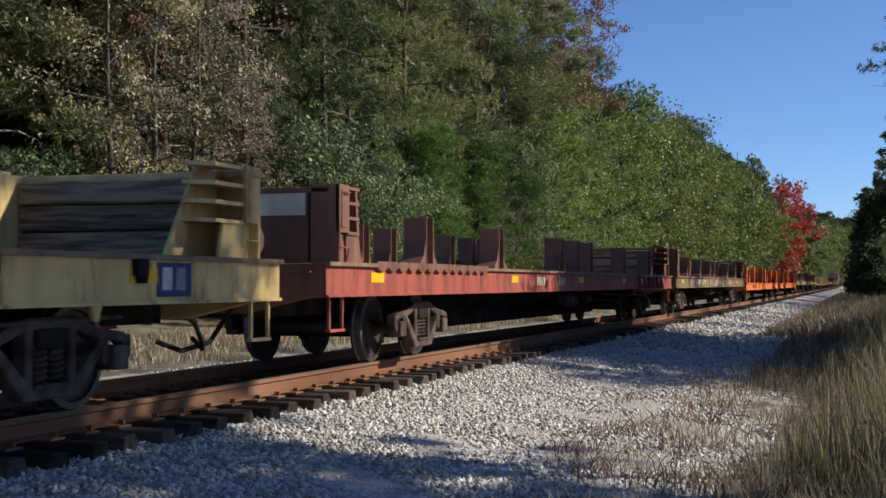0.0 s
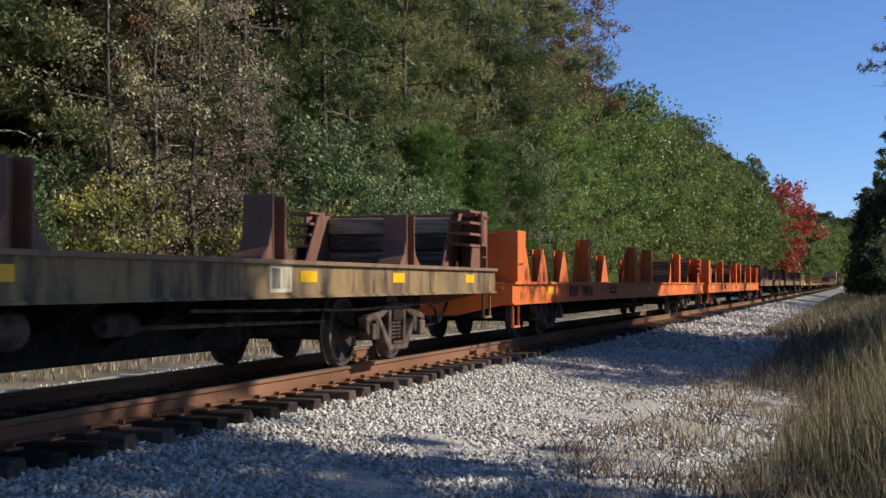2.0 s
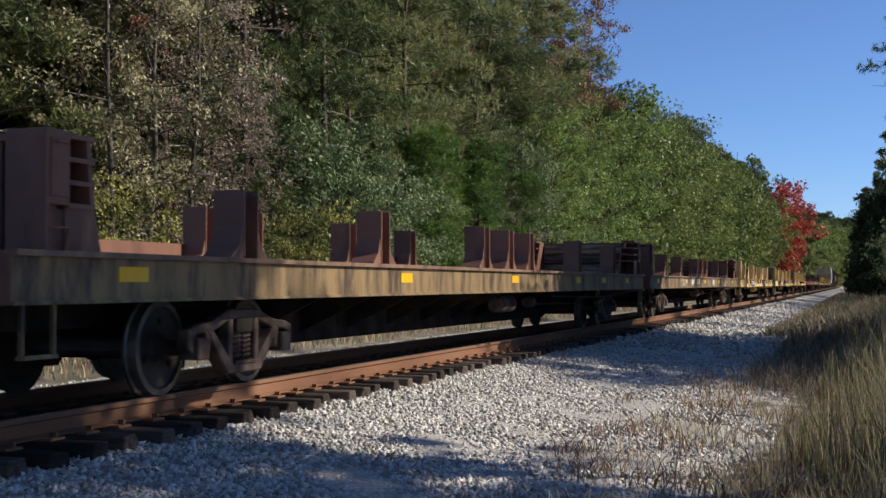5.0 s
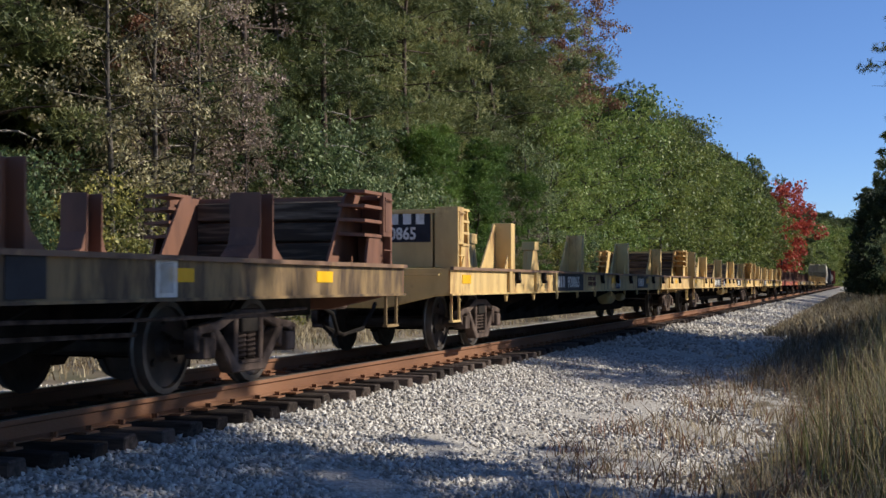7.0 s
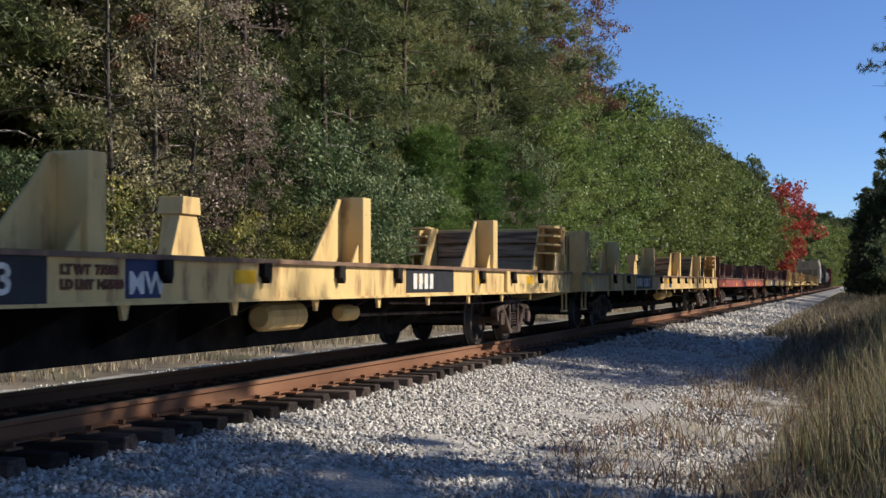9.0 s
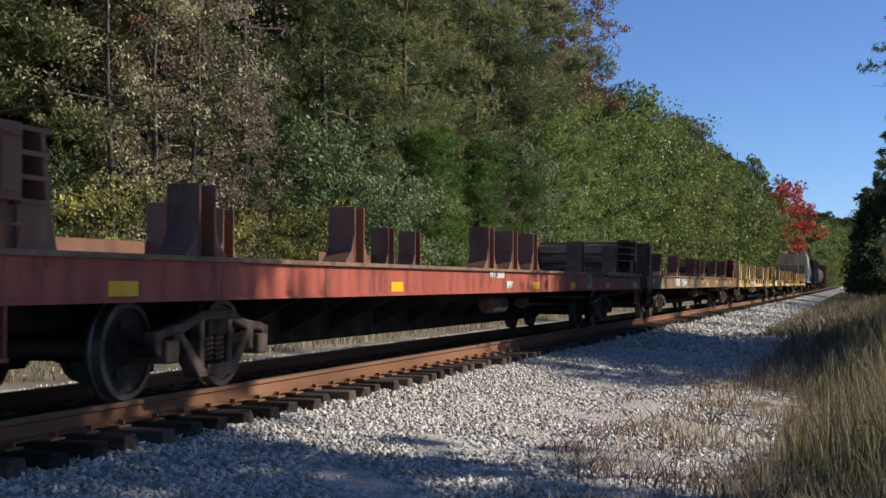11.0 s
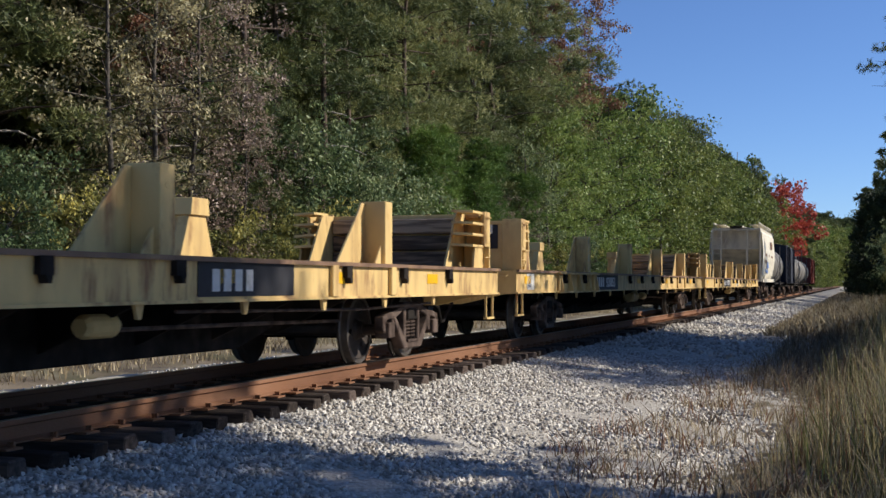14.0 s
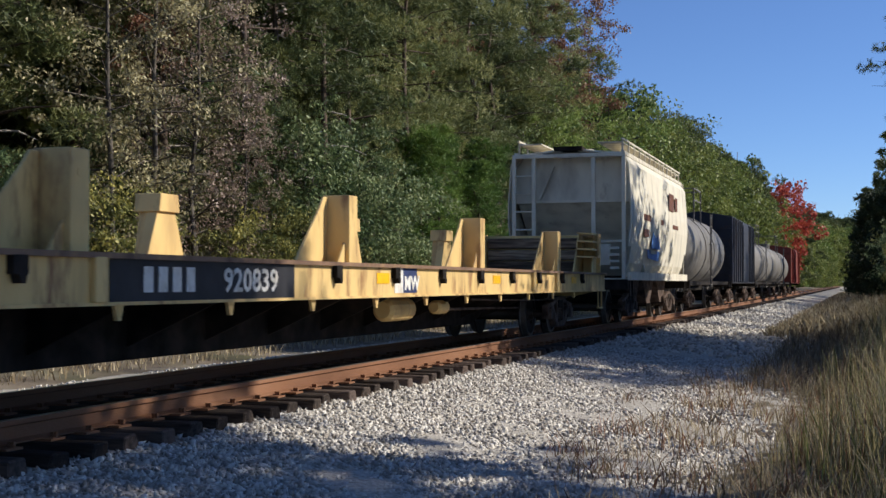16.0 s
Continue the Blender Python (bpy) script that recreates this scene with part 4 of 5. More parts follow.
def covered_hopper(y0):
    car = tagged(new("covered_hopper"), "chalky cream covered hopper wagon with open ends and ladders", "railway wagon")
    L, T = 11.0, 0.32
    running_gear(car, L, 1.1, 1.9)
    # bulged side sheets reach over the open ends; the lower part is cut back
    section = [(1.47, 1.9), (1.54, 2.5), (1.54, 2.9), (1.47, 3.6 + T), (1.30, 3.86 + T)]
    low = [(1.24, 1.15), (1.40, 1.5), (1.47, 1.9)]
    for sx in (-1, 1):
        for outline, ya, yb in ((section, 0.12, L - 0.12), (low, 0.5, L - 0.5)):
            bm = bmesh.new()
            prism(bm, [(sx * x, z) for x, z in outline] + [(sx * (x - 0.03), z) for x, z in reversed(outline)], "y", ya, yb)
            part("side_sheet", bm, M["hopper"], car)
        bm = bmesh.new()
        box(bm, *sorted((sx * 1.44, sx * 1.52)), 0.05, L - 0.05, 1.08, 1.28)
        part("side_sill", bm, M["hopper"], car)
        bm = bmesh.new()
        box(bm, *sorted((sx * 1.28, sx * 1.36)), 0.1, L - 0.1, 3.80 + T, 3.90 + T)
        part("roof_rail", bm, M["hopper"], car)
        for y in np.arange(0.3, L, 0.86):
            bm = bmesh.new()
            box(bm, sx * 1.29 - 0.02, sx * 1.29 + 0.02, y, y + 0.04, 3.88 + T, 4.20 + T)
            part("walk_bracket", bm, M["hopper"], car)
        bm = bmesh.new()
        box(bm, sx * 1.29 - 0.025, sx * 1.29 + 0.025, 0.2, L - 0.2, 4.18 + T, 4.22 + T)
        box(bm, *sorted((sx * 0.7, sx * 1.29)), 0.2, L - 0.2, 4.10 + T, 4.13 + T)
        part("roof_walk", bm, M["hopper"], car, "grated steel walkway along the roof edge")
    bm = bmesh.new()
    prism(bm, [(-1.3, 3.86 + T), (0, 3.98 + T), (1.3, 3.86 + T), (1.3, 3.82 + T), (0, 3.94 + T), (-1.3, 3.82 + T)], "y", 0.12, L - 0.12)
    part("roof", bm, M["hopper"], car)
    for ye, s in ((0.0, 1), (L, -1)):
        bm = bmesh.new()
        prism(bm, [(-1.49, 3.05), (1.49, 3.05), (1.43, 3.58 + T), (1.26, 3.80 + T), (-1.26, 3.80 + T), (-1.43, 3.58 + T)], "y", ye + s * 0.62, ye + s * 0.66)
        part("end_panel", bm, M["hopper"], car)
        bm = bmesh.new()
        box(bm, -1.5, 1.5, *sorted((ye + s * 0.56, ye + s * 0.68)), 3.0, 3.06)
        part("panel_lip", bm, M["hopper"], car)
        bm = bmesh.new()
        prism(bm, [(ye + s * 0.67, 3.05), (ye + s * 0.72, 3.06), (ye + s * 3.2, 1.2), (ye + s * 3.1, 1.14)], "x", -1.42, 1.42)
        part("slope_sheet", bm, M["hopper"], car)
        for x, top in ((-1.36, 3.78), (-0.86, 3.78), (0.62, 3.78), (1.36, 3.78)):
            bm = bmesh.new()
            box(bm, x - 0.05, x + 0.05, ye + s * 0.06 - 0.03, ye + s * 0.06 + 0.03, 1.1, top + T)
            part("end_post", bm, M["hopper"], car, bevel=0.008)
        for z, x0, x1, r in ((3.80 + T, -1.4, 1.4, 0.05), (2.02, -1.4, 1.4, 0.03)):
            bm = bmesh.new()
            box(bm, x0, x1, ye + s * 0.06 - 0.035, ye + s * 0.06 + 0.035, z - r, z + r)
            part("end_rail", bm, M["hopper"], car, bevel=0.008)
        for k in range(6):
            bm = bmesh.new()
            z = 1.45 + 0.44 * k
            tube(bm, [(-1.33, ye + s * 0.04, z), (-1.28, ye, z - 0.01), (-0.94, ye, z - 0.01), (-0.89, ye + s * 0.04, z)], 0.018, 5)
            part("rung", bm, M["hopper"], car)
        bm = bmesh.new()
        prism(bm, [(-0.86, 3.1), (-0.80, 3.1), (-0.45, 3.58 + T), (-0.51, 3.58 + T)], "y", ye + s * 0.5, ye + s * 0.56)
        part("brace", bm, M["hopper"], car)
        bm = bmesh.new()
        tube(bm, [(-0.3, ye + s * 0.35, 1.45), (0.3, ye + s * 0.35, 1.45)], 0.2, 12)
        part("air_reservoir", bm, M["truck"], car)
        bm = bmesh.new()
        box(bm, 0.78, 1.02, *sorted((ye + s * 0.02, ye + s * 0.2)), 1.45, 1.95)
        for k in range(4):
            box(bm, 1.02, 1.24, *sorted((ye + s * 0.03, ye + s * 0.1)), 1.35 + 0.16 * k, 1.41 + 0.16 * k)
        part("hand_brake", bm, M["hopper"], car)
        bm = bmesh.new()
        box(bm, -1.4, 1.4, *sorted((ye + s * 0.03, ye + s * 0.9)), 1.08, 1.13)
        part("end_platform", bm, M["hopper"], car)
        bm = bmesh.new()
        box(bm, -0.35, 0.35, *sorted((ye + s * 0.0, ye + s * 0.5)), 3.92 + T, 4.02 + T)
        part("crosswalk", bm, M["black"], car)
        for sx in (-1, 1):
            bm = bmesh.new()
            yy = ye + s * 0.3
            tube(bm, [(sx * 1.48, yy - 0.2, 1.1), (sx * 1.48, yy - 0.2, 0.62), (sx * 1.48, yy + 0.2, 0.62), (sx * 1.48, yy + 0.2, 1.1)], 0.02, 5)
            part("sill_step", bm, M["black"], car)
    for y in (3.0, 5.5, 8.0):
        bm = bmesh.new()
        prism(bm, [(y - 1.1, 1.2), (y + 1.1, 1.2), (y + 0.3, 0.45), (y - 0.3, 0.45)], "x", -1.1, 1.1)
        part("outlet_bay", bm, M["truck"], car)
    for y in np.arange(1.6, L - 1, 1.6):
        bm = bmesh.new()
        tube(bm, [(0, y, 3.9 + T), (0, y, 4.08 + T)], 0.35, 14)
        part("roof_hatch", bm, M["hopper"], car)
    bm = bmesh.new()
    for y, z, w, h in ((6.6, 3.1, 1.0, 0.5), (7.9, 3.15, 0.5, 0.4), (2.0, 2.62, 1.2, 0.16), (5.0, 2.62, 0.5, 0.14), (2.0, 2.2, 0.8, 0.2), (7.4, 2.6, 1.2, 0.12)):
        box(bm, 1.545, 1.55, y, y + w, z, z + h)
    part("lettering", bm, M["stencil"], car)
    bm = bmesh.new()
    prism(bm, [(3.0, 1.66), (4.9, 1.6), (5.2, 1.86), (4.4, 1.89), (4.6, 1.80), (3.6, 1.78), (3.4, 1.89), (2.9, 1.88)], "x", 1.475, 1.48)
    prism(bm, [(3.2, 1.92), (4.8, 1.92), (4.5, 2.35), (4.1, 2.20), (3.5, 2.38)], "x", 1.543, 1.548)
    part("painted_scrawl", bm, M["scrawl"], car, "blue sprayed scrawl")
    MOVING.append((car, y0))


def tank_car(y0, L):
    car = tagged(new("tank_car"), "dull grey-black tank wagon with top platform", "railway wagon", "tank wagons of the train")
    running_gear(car, L, 1.1)
    bm = bmesh.new()
    seg, R, zc = 28, 1.38, 2.25
    prof = [(0.55, 0.05), (0.62, 0.6), (0.78, 1.0), (1.05, 1.28), (1.4, R), (L - 1.4, R), (L - 1.05, 1.28), (L - 0.78, 1.0), (L - 0.62, 0.6), (L - 0.55, 0.05)]
    rings = [[bm.verts.new((r * math.cos(k * math.tau / seg), y, zc + r * math.sin(k * math.tau / seg))) for k in range(seg)] for y, r in prof]
    for a, b in zip(rings, rings[1:]):
        for k in range(seg):
            bm.faces.new((a[k], a[(k + 1) % seg], b[(k + 1) % seg], b[k]))
    bm.faces.new(rings[0][::-1])
    bm.faces.new(rings[-1])
    part("tank", bm, M["tank"], car, smooth=True)
    for y in (L * 0.4, L * 0.6):
        bm = bmesh.new()
        tube(bm, [((R + 0.01) * math.cos(k * math.tau / 28), y, zc + (R + 0.01) * math.sin(k * math.tau / 28)) for k in range(29)], 0.03, 5, False)
        part("tank_band", bm, M["tank"], car)
    bm = bmesh.new()
    tube(bm, [(0, L / 2, zc + R - 0.1), (0, L / 2, zc + R + 0.35)], 0.4, 16)
    part("dome", bm, M["tank"], car)
    bm = bmesh.new()
    for x in (-0.9, 0.9):
        for y in (-1.1, 1.1):
            box(bm, x - 0.025, x + 0.025, L / 2 + y - 0.025, L / 2 + y + 0.025, zc + 1.0, zc + R + 0.95)
        for z in (0.5, 0.93):
            box(bm, x - 0.02, x + 0.02, L / 2 - 1.1, L / 2 + 1.1, zc + R + z - 0.02, zc + R + z + 0.02)
    for y in (-1.1, 1.1):
        box(bm, -0.9, 0.9, L / 2 + y - 0.02, L / 2 + y + 0.02, zc + R + 0.91, zc + R + 0.95)
    part("platform_rail", bm, M["tank"], car)
    for sx in (-1, 1):
        ladder(car, sx * 1.42, L / 2, 0.8, zc + R, 0.45, M["tank"], "y", 9)
        bm = bmesh.new()
        box(bm, sx * 1.3 - 0.1, sx * 1.3 + 0.1, 0.1, L - 0.1, 0.95, 1.08)
        part("side_sill", bm, M["black"], car)
    MOVING.append((car, y0))


def box_car(y0, L, mat, label):
    car = tagged(new("box_car"), label, "railway wagon", "box wagons of the train")
    running_gear(car, L, 1.1)
    bm = bmesh.new()
    prism(bm, [(-1.5, 1.0), (1.5, 1.0), (1.5, 3.95), (0.0, 4.2), (-1.5, 3.95)], "y", 0.15, L - 0.15)
    part("body", bm, mat, car, bevel=0.03)
    for sx in (-1, 1):
        for y in np.arange(0.6, L - 0.5, 1.05):
            if abs(y - L / 2) < 1.7:
                continue
            bm = bmesh.new()
            box(bm, min(sx * 1.5, sx * 1.56), max(sx * 1.5, sx * 1.56), y, y + 0.09, 1.05, 3.9)
            part("side_post", bm, mat, car)
        bm = bmesh.new()
        box(bm, min(sx * 1.51, sx * 1.58), max(sx * 1.51, sx * 1.58), L / 2 - 1.5, L / 2 + 1.5, 1.1, 3.75)
        for z in (1.6, 2.2, 2.8, 3.4):
            box(bm, min(sx * 1.58, sx * 1.60), max(sx * 1.58, sx * 1.60), L / 2 - 1.4, L / 2 + 1.4, z, z + 0.06)
        part("door", bm, mat, car)
    for ye, s in ((0.15, -1), (L - 0.15, 1)):
        for z in np.arange(1.3, 3.8, 0.42):
            bm = bmesh.new()
            prism(bm, [(-1.4, z), (1.4, z), (1.4, z + 0.14), (-1.4, z + 0.14)], "y", ye, ye + s * 0.05)
            part("end_rib", bm, mat, car)
        ladder(car, 1.2 * s, ye + s * 0.09, 1.0, 3.9, 0.4, M["black"])
    MOVING.append((car, y0))


Y = 12.5 + PITCH * 14
covered_hopper(Y + 2.5)
tank_car(Y + 14.6, 14.0)
box_car(Y + 29.4, 13.2, M["boxblue"], "dark blue ribbed box wagon")
tank_car(Y + 43.6, 18.5)
tank_car(Y + 63.2, 18.5)
box_car(Y + 82.8, 16.5, M["boxred"], "faded red box wagon at the tail")


# ---- trees ----
def leaf_faces(centres, radius, per, size, seed, flat=0.7, slim=0.5, droop=-0.5):
    """Leaf-shaped faces in loose clumps round the given centres."""
    g = np.random.default_rng(seed)
    c = np.repeat(np.asarray(centres), per, 0)
    n = len(c)
    r = np.repeat(np.asarray(radius), per)
    d = g.normal(size=(n, 3))
    d /= np.linalg.norm(d, axis=1)[:, None]
    p = c + d * (r * (0.45 + 0.6 * g.random(n)))[:, None] * np.array([1, 1, flat])
    u = g.normal(size=(n, 3)) * 0.8 + d * 0.6 + np.array([0, 0, droop])
    u /= np.linalg.norm(u, axis=1)[:, None]
    w = np.cross(u, g.normal(size=(n, 3)) * 0.7 + np.array([0, 0, 1.0]))
    w /= np.linalg.norm(w, axis=1)[:, None]
    s = size * g.uniform(0.55, 1.3, n)[:, None]
    v = np.stack([p - u * s * 0.5, p + w * s * slim * 0.5, p + u * s * 0.5, p - w * s * slim * 0.5], 1).reshape(-1, 3)
    return v, np.arange(4 * n).reshape(-1, 4)


def needle_faces(centres, radius, per, size, seed, slim=0.045):
    """Pine tufts: fans of long thin needles that spread from a twig's end."""
    g = np.random.default_rng(seed)
    c = np.repeat(np.asarray(centres), per, 0)
    r = np.repeat(np.asarray(radius), per)
    n = len(c)
    d = g.normal(size=(n, 3))
    d /= np.linalg.norm(d, axis=1)[:, None]
    p = c + d * (r * (0.4 + 0.6 * g.random(n)))[:, None] * np.array([1, 1, 0.6])
    k = 10
    p = np.repeat(p, k, 0)
    axis = np.repeat(d * 0.8 + g.normal(size=(n, 3)) * 0.3 + np.array([0, 0, 0.35]), k, 0)
    u = axis + g.normal(size=(n * k, 3)) * 0.75
    u /= np.linalg.norm(u, axis=1)[:, None]
    w = np.cross(u, g.normal(size=(n * k, 3)))
    w /= np.linalg.norm(w, axis=1)[:, None]
    s = size * g.uniform(0.7, 1.2, n * k)[:, None]
    v = np.stack([p - w * s * slim, p + u * s, p + w * s * slim], 1).reshape(-1, 3)
    return v, np.arange(3 * n * k).reshape(-1, 3)


def make_tree(name, label, category, seed, h, trunk_r, crown_from, spread, n_limb, clumps, per, size, leaf_mat, bark, slim=0.5, pine=False, puff=1.0, top=1.0, dead=0):
    """A tapered trunk, limbs and a crown; crown_from and top bound the leafy part of the trunk."""
    rng = random.Random(seed)
    root = tagged(new(name), label, category)
    bm = bmesh.new()
    line = [Vector((rng.uniform(-0.3, 0.3) * k / 4, rng.uniform(-0.3, 0.3) * k / 4, h * k / 6 - (0.4 if k == 0 else 0))) for k in range(7)]
    tube(bm, line, [trunk_r * (1.25 if k == 0 else 1 - 0.14 * k) for k in range(7)], 9)

    def on_trunk(f):
        k = min(5, int(f * 6))
        return line[k].lerp(line[k + 1], f * 6 - k)
    cs, rs = [], []
    for i in range(n_limb):
        q = (i + rng.random()) / n_limb
        f = min(crown_from + (top - crown_from) * q, 0.98)
        a = i * 2.4 + rng.uniform(-0.5, 0.5)
        shape = (0.35 + 0.65 * (1 - q) ** 0.7) if pine and h < 10 else (0.45 + 0.55 * math.sin(math.pi * min(1, 0.2 + 0.75 * (1 - q)))) if pine else (0.42 + 0.58 * math.sin(math.pi * min(1, 0.2 + 0.75 * (1 - q))))
        ln = spread * shape * rng.uniform(0.6, 1.15)
        p0 = on_trunk(f)
        rise = rng.uniform(-0.1, 0.3) if pine else rng.uniform(0.0, 0.5)
        mid = p0 + Vector((math.cos(a) * ln * 0.5, math.sin(a) * ln * 0.5, ln * rise * 0.7))
        tip = p0 + Vector((math.cos(a + 0.2) * ln, math.sin(a + 0.2) * ln, ln * rise * 0.9))
        r0 = trunk_r * (0.3 if pine else 0.36) * (1 - 0.5 * f)
        tube(bm, [p0, mid, tip], [r0, r0 * 0.6, r0 * 0.2], 4, False)
        m = max(2, int(clumps * ln / spread))
        for k in range(m):
            q2 = 0.35 + 0.65 * (k + rng.random()) / m
            b = p0.lerp(mid, q2 * 2) if q2 < 0.5 else mid.lerp(tip, q2 * 2 - 1)
            off = Vector((rng.gauss(0, 1), rng.gauss(0, 1), rng.gauss(0, 0.6))) * ln * 0.16
            cs.append(tuple(b + off))
            rs.append(0.45 * puff * rng.uniform(0.5, 1.35))
            if k % 3 == 0 and size < 0.3:
                tube(bm, [b, b + off], [r0 * 0.22, r0 * 0.08], 3, False)
    for k in range(5):
        cs.append(tuple(on_trunk(top * (0.985 - 0.035 * k)) + Vector((rng.gauss(0, 0.25), rng.gauss(0, 0.25), 0.1)) * (0.5 + 0.4 * k)))
        rs.append(0.45 * puff * (0.55 + 0.12 * k))
    snags = bmesh.new()
    for i in range(dead):
        p0 = on_trunk(0.12 + 0.5 * (i + rng.random()) / dead)
        a, ln = rng.uniform(0, math.tau), rng.uniform(0.7, 2.2)
        out = Vector((math.cos(a), math.sin(a), rng.uniform(-0.25, 0.35)))
        mid = p0 + out * ln * 0.6
        tube(snags, [p0, mid, mid + (out + Vector((rng.uniform(-0.6, 0.6), rng.uniform(-0.6, 0.6), -0.4))) * ln * 0.4], [0.045, 0.028, 0.008], 4, False)
    part("trunk", bm, bark, root, smooth=True)
    if dead:
        part("dead_branches", snags, M["bark_pale"], root, "bleached bare branches")
    else:
        snags.free()
    v, f = needle_faces(cs, rs, per, size, seed, slim) if pine else leaf_faces(cs, rs, per, size, seed, slim=slim)
    crown = new("crown", raw_mesh("crown", v, f, leaf_mat))
    crown.parent = root
    return root


FOREST = "trees of the wood beside the line"
PINE_T, OAK_T = "tall loblolly pine with dark green needles", "green broadleaf tree with dense leaves"
TREES = {
    # full ones for the near edge of the wood
    "pine": make_tree("pine_tree", PINE_T, "tree", 1, 20, 0.20, 0.14, 4.2, 30, 3, 64, 0.30, M["leaf_pine"], M["bark_pine"], 0.06, True, 2.1, 0.97),
    "bare_pine": make_tree("pine_tree", "tall loblolly pine with bare dead lower branches", "tree", 2, 20, 0.19, 0.42, 3.6, 22, 3, 64, 0.30, M["leaf_pine"], M["bark_pine"], 0.06, True, 2.0, 0.97, 18),
    # the pine again, with sunlight painted into its paler needles
    "lit_pine": make_tree("pine_tree", "tall pine with olive-green needles, sunlight put into their colour", "tree", 20, 20, 0.20, 0.14, 4.2, 32, 3, 64, 0.30, M["leaf_pine_lit"], M["bark_pine"], 0.06, True, 2.1, 0.97),
    "cedar": make_tree("cedar_tree", "pointed cedar beside the line, backlit shade put into its dark needles", "tree", 21, 9.5, 0.13, 0.03, 2.4, 44, 3, 40, 0.30, M["leaf_backlit"], M["bark_pine"], 0.12, True, 1.5, 0.98),
    "young": make_tree("young_pine", "young pine with soft green needles down to the ground", "tree", 3, 8.5, 0.10, 0.05, 2.3, 34, 3, 44, 0.27, M["leaf_young"], M["bark_pine"], 0.05, True, 1.25),
    "oak": make_tree("broadleaf_tree", OAK_T, "tree", 4, 12, 0.15, 0.08, 3.4, 40, 4, 100, 0.18, M["leaf_green"], M["bark_grey"], 0.5, False, 1.6, 0.95),
    "bright": make_tree("broadleaf_tree", "sunlit bright green broadleaf tree", "tree", 5, 12, 0.14, 0.06, 3.3, 40, 4, 100, 0.20, M["leaf_bright"], M["bark_grey"], 0.5, False, 1.65),
    "olive": make_tree("autumn_tree", "slender tree with olive and yellow autumn leaves", "tree", 6, 14, 0.11, 0.10, 2.9, 48, 5, 62, 0.14, M["leaf_olive"], M["bark_grey"], 0.5, False, 1.15),
    "pinkish": make_tree("autumn_tree", "slender tree with thin greyish-pink autumn leaves", "tree", 19, 14, 0.11, 0.10, 2.7, 46, 5, 50, 0.14, M["leaf_pink"], M["bark_grey"], 0.5, False, 1.15),
    "russet": make_tree("autumn_tree", "thin tree with russet brown autumn leaves", "tree", 7, 19, 0.14, 0.5, 2.8, 30, 5, 60, 0.18, M["leaf_brown"], M["bark_grey"], 0.5, False, 1.15),
    "shrub": make_tree("shrub", "dark green lineside shrub with glossy leaves", "shrub", 9, 4.6, 0.05, 0.04, 2.2, 34, 4, 90, 0.14, M["leaf_green"], M["bark_grey"], 0.5, False, 1.15),
    "bush": make_tree("shrub", "olive green lineside shrub turning yellow", "shrub", 10, 3.6, 0.04, 0.04, 1.9, 32, 4, 80, 0.13, M["leaf_yellow"], M["bark_grey"], 0.5, False, 1.0),
    # simpler ones for the distance
    "far_pine": make_tree("pine_tree", PINE_T, "tree", 11, 19, 0.2, 0.10, 4.4, 44, 4, 24, 0.50, M["leaf_pine"], M["bark_pine"], 0.13, True, 2.5, 0.92),
    "far_oak": make_tree("broadleaf_tree", OAK_T, "tree", 12, 14, 0.16, 0.03, 4.3, 40, 4, 34, 0.42, M["leaf_far"], M["bark_grey"], 0.65, False, 2.2, 0.96),
    "far_bright": make_tree("broadleaf_tree", "sunlit bright green broadleaf tree", "tree", 13, 14, 0.16, 0.03, 4.1, 40, 4, 34, 0.42, M["leaf_bright"], M["bark_grey"], 0.65, False, 2.2, 0.96),
    "red": make_tree("red_maple", "maple in full red autumn colour", "tree", 8, 14, 0.15, 0.1, 4.2, 40, 4, 34, 0.42, M["leaf_red"], M["bark_grey"], 0.65, False, 2.2, 0.96),
    "mid_pine": make_tree("pine_tree", PINE_T, "tree", 15, 19, 0.2, 0.10, 4.3, 46, 4, 40, 0.34, M["leaf_pine"], M["bark_pine"], 0.10, True, 2.2, 0.92),
    "mid_oak": make_tree("broadleaf_tree", OAK_T, "tree", 16, 14, 0.16, 0.03, 4.2, 42, 4, 62, 0.27, M["leaf_far"], M["bark_grey"], 0.6, False, 2.0, 0.96),
    "mid_bright": make_tree("broadleaf_tree", "sunlit bright green broadleaf tree", "tree", 17, 14, 0.16, 0.03, 4.0, 42, 4, 62, 0.27, M["leaf_bright"], M["bark_grey"], 0.6, False, 2.0, 0.96),
    "tall_pine": make_tree("pine_tree", PINE_T, "tree", 18, 16, 0.18, 0.58, 2.7, 22, 4, 30, 0.27, M["leaf_pine"], M["bark_pine"], 0.05, True, 1.3),
    "canopy": make_tree("autumn_tree", "tree with a high spreading autumn crown", "tree", 14, 18, 0.20, 0.585, 4.0, 42, 6, 37, 0.31, M["leaf_olive"], M["bark_grey"], 0.6, False, 1.3),
}
PLANTED = set()


def plant(kind, x, y, s=1.0, turn=None, rng=random.Random(77)):
    m = pose(x, y, bank(x) - 0.05, 0, 0, rng.uniform(0, 360) if turn is None else turn)
    if kind in PLANTED:
        t = copy_thing(TREES[kind], m)
    else:
        PLANTED.add(kind)
        t = TREES[kind]
        t.matrix_basis = m
    t.scale = (s * rng.uniform(0.92, 1.08), s * rng.uniform(0.92, 1.08), s * rng.uniform(0.97, 1.03))
    return tagged(t, group=FOREST)


